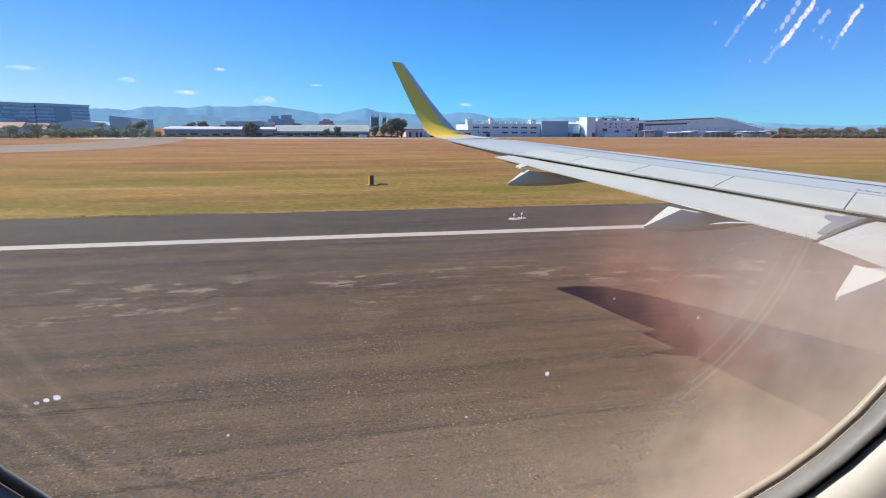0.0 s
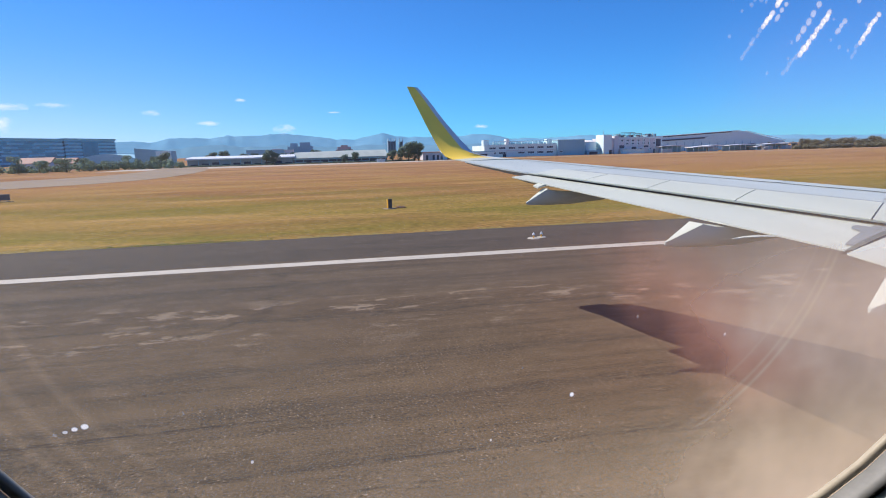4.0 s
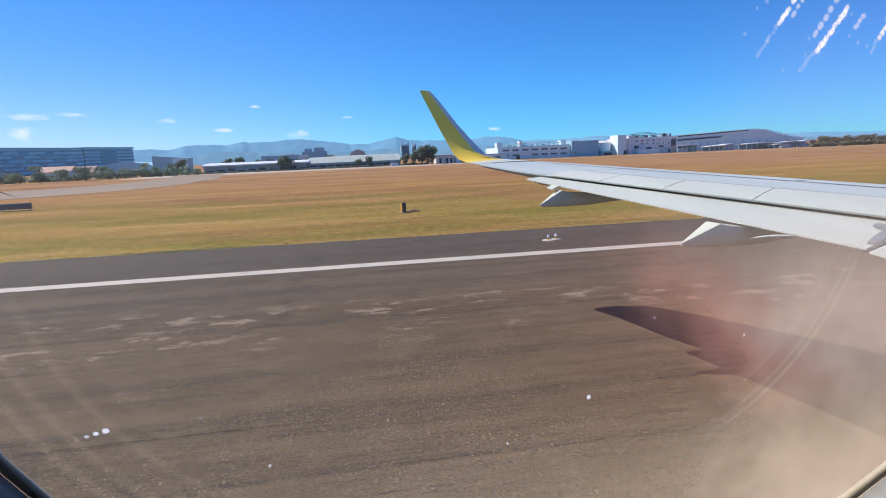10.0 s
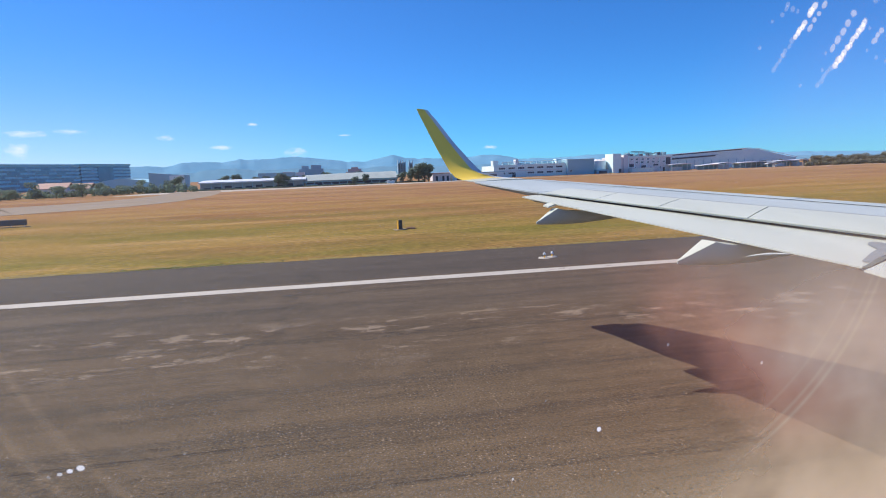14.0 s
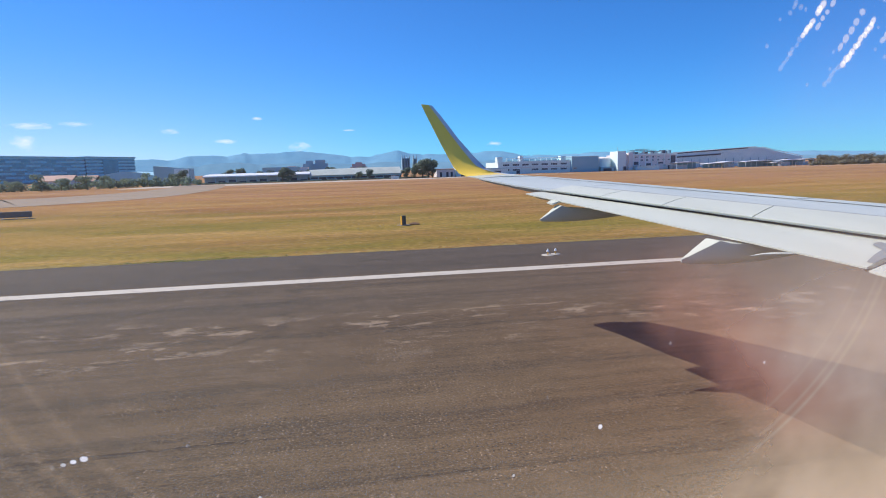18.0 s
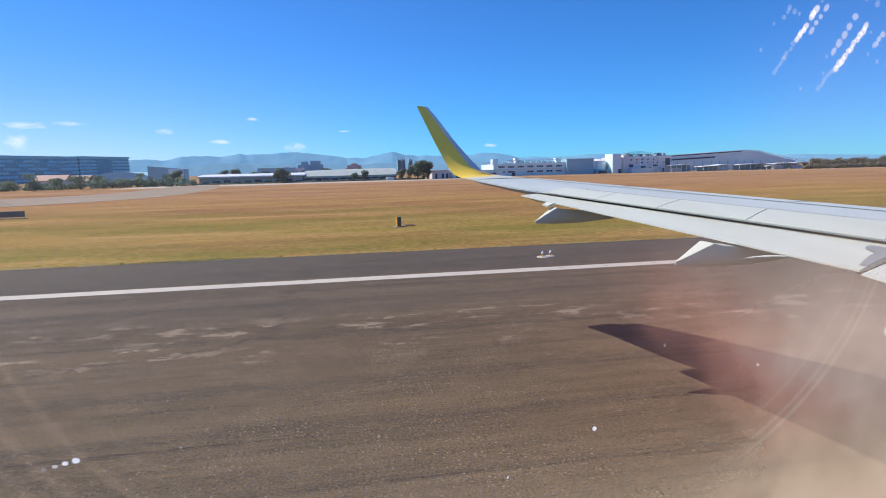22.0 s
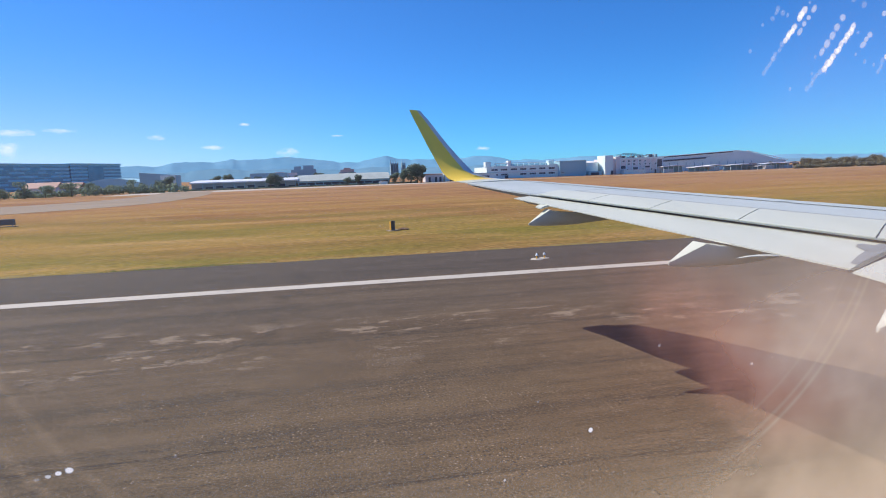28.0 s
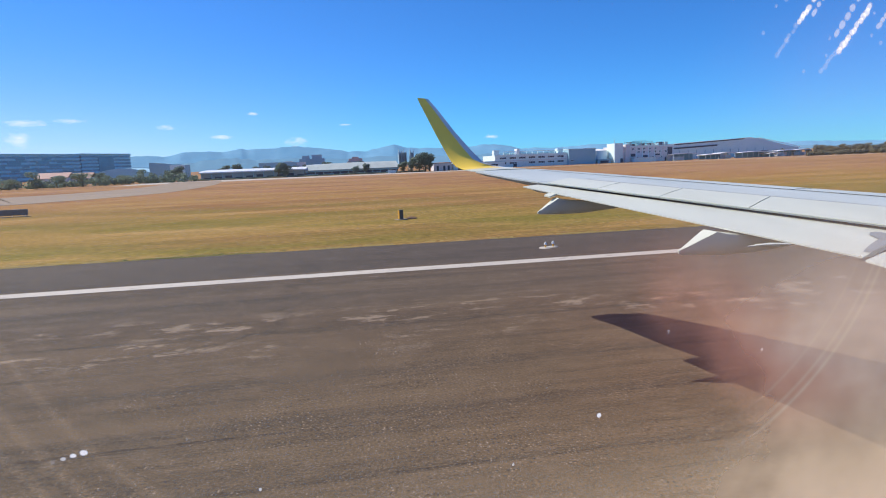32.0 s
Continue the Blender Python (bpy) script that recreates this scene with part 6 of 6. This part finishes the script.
def parked_jet(x, y, turn, label, body_mat):
    e = thing("parked_airliner", pose(x, y, 0, 0, 0, turn), label, "aircraft", "airliners on the apron")
    rows = []
    for s, r, up in ((-13, 0.25, 1.0), (-11, 0.75, 0.7), (-7, 1.5, 0.2), (-3, 1.75, 0), (6, 1.75, 0), (10, 1.6, -0.05), (12.2, 1.0, -0.3), (13, 0.2, -0.5)):
        rows.append([Vector((s, r * math.cos(a), 3.2 + up + r * math.sin(a))) for a in np.linspace(0, 2 * math.pi, 17)[:-1]])
    lofted("fuselage", rows, body_mat, e)
    lofted("fin", [[Vector(p) for p in ((-12.6, w, 4.8), (-8.6, w, 4.8), (-11.6, w, 9.2), (-13.6, w, 9.2))] for w in (-0.14, 0.14)], M_RED_ROOF, e, "red tail fin", smooth=False)
    for side in (-1, 1):
        lofted("wing", [[Vector((x0, side * yy, z0)), Vector((x1, side * yy, z0)), Vector((x1, side * yy, z0 + t)), Vector((x0, side * yy, z0 + t))]
                        for yy, x0, x1, z0, t in ((1.2, -3, 3.2, 2.3, 0.45), (12.5, -5.2, -3.6, 3.2, 0.15))], M_SKIN, e, smooth=False)
        lofted("tailplane", [[Vector((x0, side * yy, 4.3)), Vector((x1, side * yy, 4.3)), Vector((x1, side * yy, 4.45)), Vector((x0, side * yy, 4.45))]
                             for yy, x0, x1 in ((0.3, -12.4, -9.8), (4.6, -13.6, -12.4))], M_SKIN, e, smooth=False)
        lofted("engine", [[Vector((xx, side * 4.2 + rr * math.cos(a), 1.75 + rr * math.sin(a))) for a in np.linspace(0, 2 * math.pi, 13)[:-1]]
                          for xx, rr in ((-0.6, 0.45), (0.4, 0.75), (2.6, 0.8), (3.0, 0.7))], M_SKIN, e)
    for gx, gy in ((9.5, 0), (-0.8, 2.2), (-0.8, -2.2)):
        bm = bmesh.new()
        cyl_into(bm, 0.12, 0.12, 0.3, 2.4, gx, gy, 8)
        part("gear_leg", bm, M_METAL, e)
        bm = bmesh.new()
        bmesh.ops.create_cone(bm, cap_ends=True, segments=16, radius1=0.45, radius2=0.45, depth=0.6, matrix=Matrix.LocRotScale((gx, gy, 0.45), Euler((radians(90), 0, 0)), None))
        part("wheel", bm, M_BLACK, e, "black tyre")
    for k in range(16):
        for side in (-1, 1):
            slab_part("cabin_window", (-7 + k * 1.05, -6.7 + k * 1.05, side * 1.745 - 0.03, side * 1.745 + 0.03, 3.45, 3.8), M_DARK, e)


parked_jet(808, 300, 8, "red and white airliner parked on the apron", M_BRICKRED)
parked_jet(990, 296, 165, "white airliner parked before the terminal", M_SKIN)

apron = slab("apron", [(620, 262), (1300, 268), (1300, 330), (620, 300)], -0.15, -0.022, M_TAXI, "pale concrete apron before the hangars and terminal", "apron")
curve_band("taxiway_3", bezier((520, 26), (575, 40), (605, 90), (640, 246), 16), [44, 40, 35, 30, 26, 23, 20, 18, 16, 15, 14, 13, 12, 12, 12, 12, 12], -0.018, M_SHOULDER,
                          "dark asphalt exit taxiway fanning out from the runway", "taxiway")
for a, b in (((548, 22), (590, 70)), ((640, 22), (604, 70))):
    ln = strip("exit_line", bezier(a, (a[0] * 0.6 + b[0] * 0.4, a[1] + 4), (b[0], b[1] - 24), b, 20), 0.3, 0.004, M_YELLOW_LINE)
    tagged(ln, "curved yellow taxiway lead-off line", "taxiway marking", kind="structure")
pad = slab("taxiway_4", [(1120, 27.5), (1420, 27.5), (1420, 34), (1120, 34)], -0.15, -0.010, M_SHOULDER, "dark asphalt taxiway shoulder with yellow bars", "taxiway")
for off in (0.0, 0.35):
    ln = strip("shoulder_line", line_pts((1120, 28.4 + off), (1420, 28.4 + off), 60), 0.16, 0.003, M_YELLOW_LINE)
    tagged(ln, "long double yellow shoulder line", "taxiway marking", kind="structure")
for k in range(14):
    ln = strip("shoulder_bar", line_pts((1130 + k * 20, 29.2), (1133 + k * 20 + (k % 3 - 1) * 2, 33.5), 4), 0.9, 0.003, M_YELLOW_LINE)
    tagged(ln, "short slanting yellow shoulder bar", "taxiway marking", kind="structure")

# the round navigation beacon pad in the grass
vor = thing("beacon_pad", pose(690, 84, 0), "round pale concrete ring with a small beacon mast", "beacon")
rows = [[Vector((r * math.cos(a), r * math.sin(a), z)) for r, z in ((9.0, -0.06), (9.0, 0.10), (7.6, 0.10), (7.6, -0.06))] for a in np.linspace(0, 2 * math.pi, 49)]
lofted("ring", rows, M_TAXI, vor, close_ends=False)
bm = bmesh.new()
cyl_into(bm, 0.12, 0.06, -0.05, 2.2)
part("mast", bm, M_AMBER, vor, "orange and white mast")
for k in range(8):
    bm = bmesh.new()
    cyl_into(bm, 0.05, 0.04, -0.05, 0.9, 5 * math.cos(k * 0.785), 5 * math.sin(k * 0.785), 8)
    part("post", bm, M_WHITE, vor)
for x, y, turn, w in ((560, 58, 5, 2.6), (572, 74, -4, 2.2), (1000, 70, 10, 2.0), (1050, 96, 0, 2.4), (1405, 62, -6, 2.6), (1420, 70, 4, 2.6)):
    sign_board(x, y, turn, w, 0.75, "dark-backed airfield sign on short legs in dry grass")
for x, y in ((640, 40), (1340, 38), (1342, 38.6), (84, 43)):
    marker_box(x, y, 12)


def tree_row(x0, x1, y, group, label, step, scale):
    protos = [tree(31, 7.4, 4.2, 1.0, M_LEAF, 600), tree(32, 6.4, 4.6, 0.8, M_LEAF, 600)]
    rnd = random.Random(int(x0))
    spots = []
    x = x0
    while x < x1:
        spots.append((x, y + rnd.uniform(-6, 8), scale * rnd.uniform(0.75, 1.15)))
        x += step * rnd.uniform(0.7, 1.3)
    plant(protos, spots, group, label)
    for src in protos:
        for o in (*src.children_recursive, src):
            bpy.data.objects.remove(o)


tree_row(440, 680, 306, "trees beyond the far taxiway", "dark green tree in a long belt of woodland", 6.0, 1.0)
tree_row(830, 900, 344, "trees by the terminal", "green tree between hangars and terminal", 6.0, 0.9)
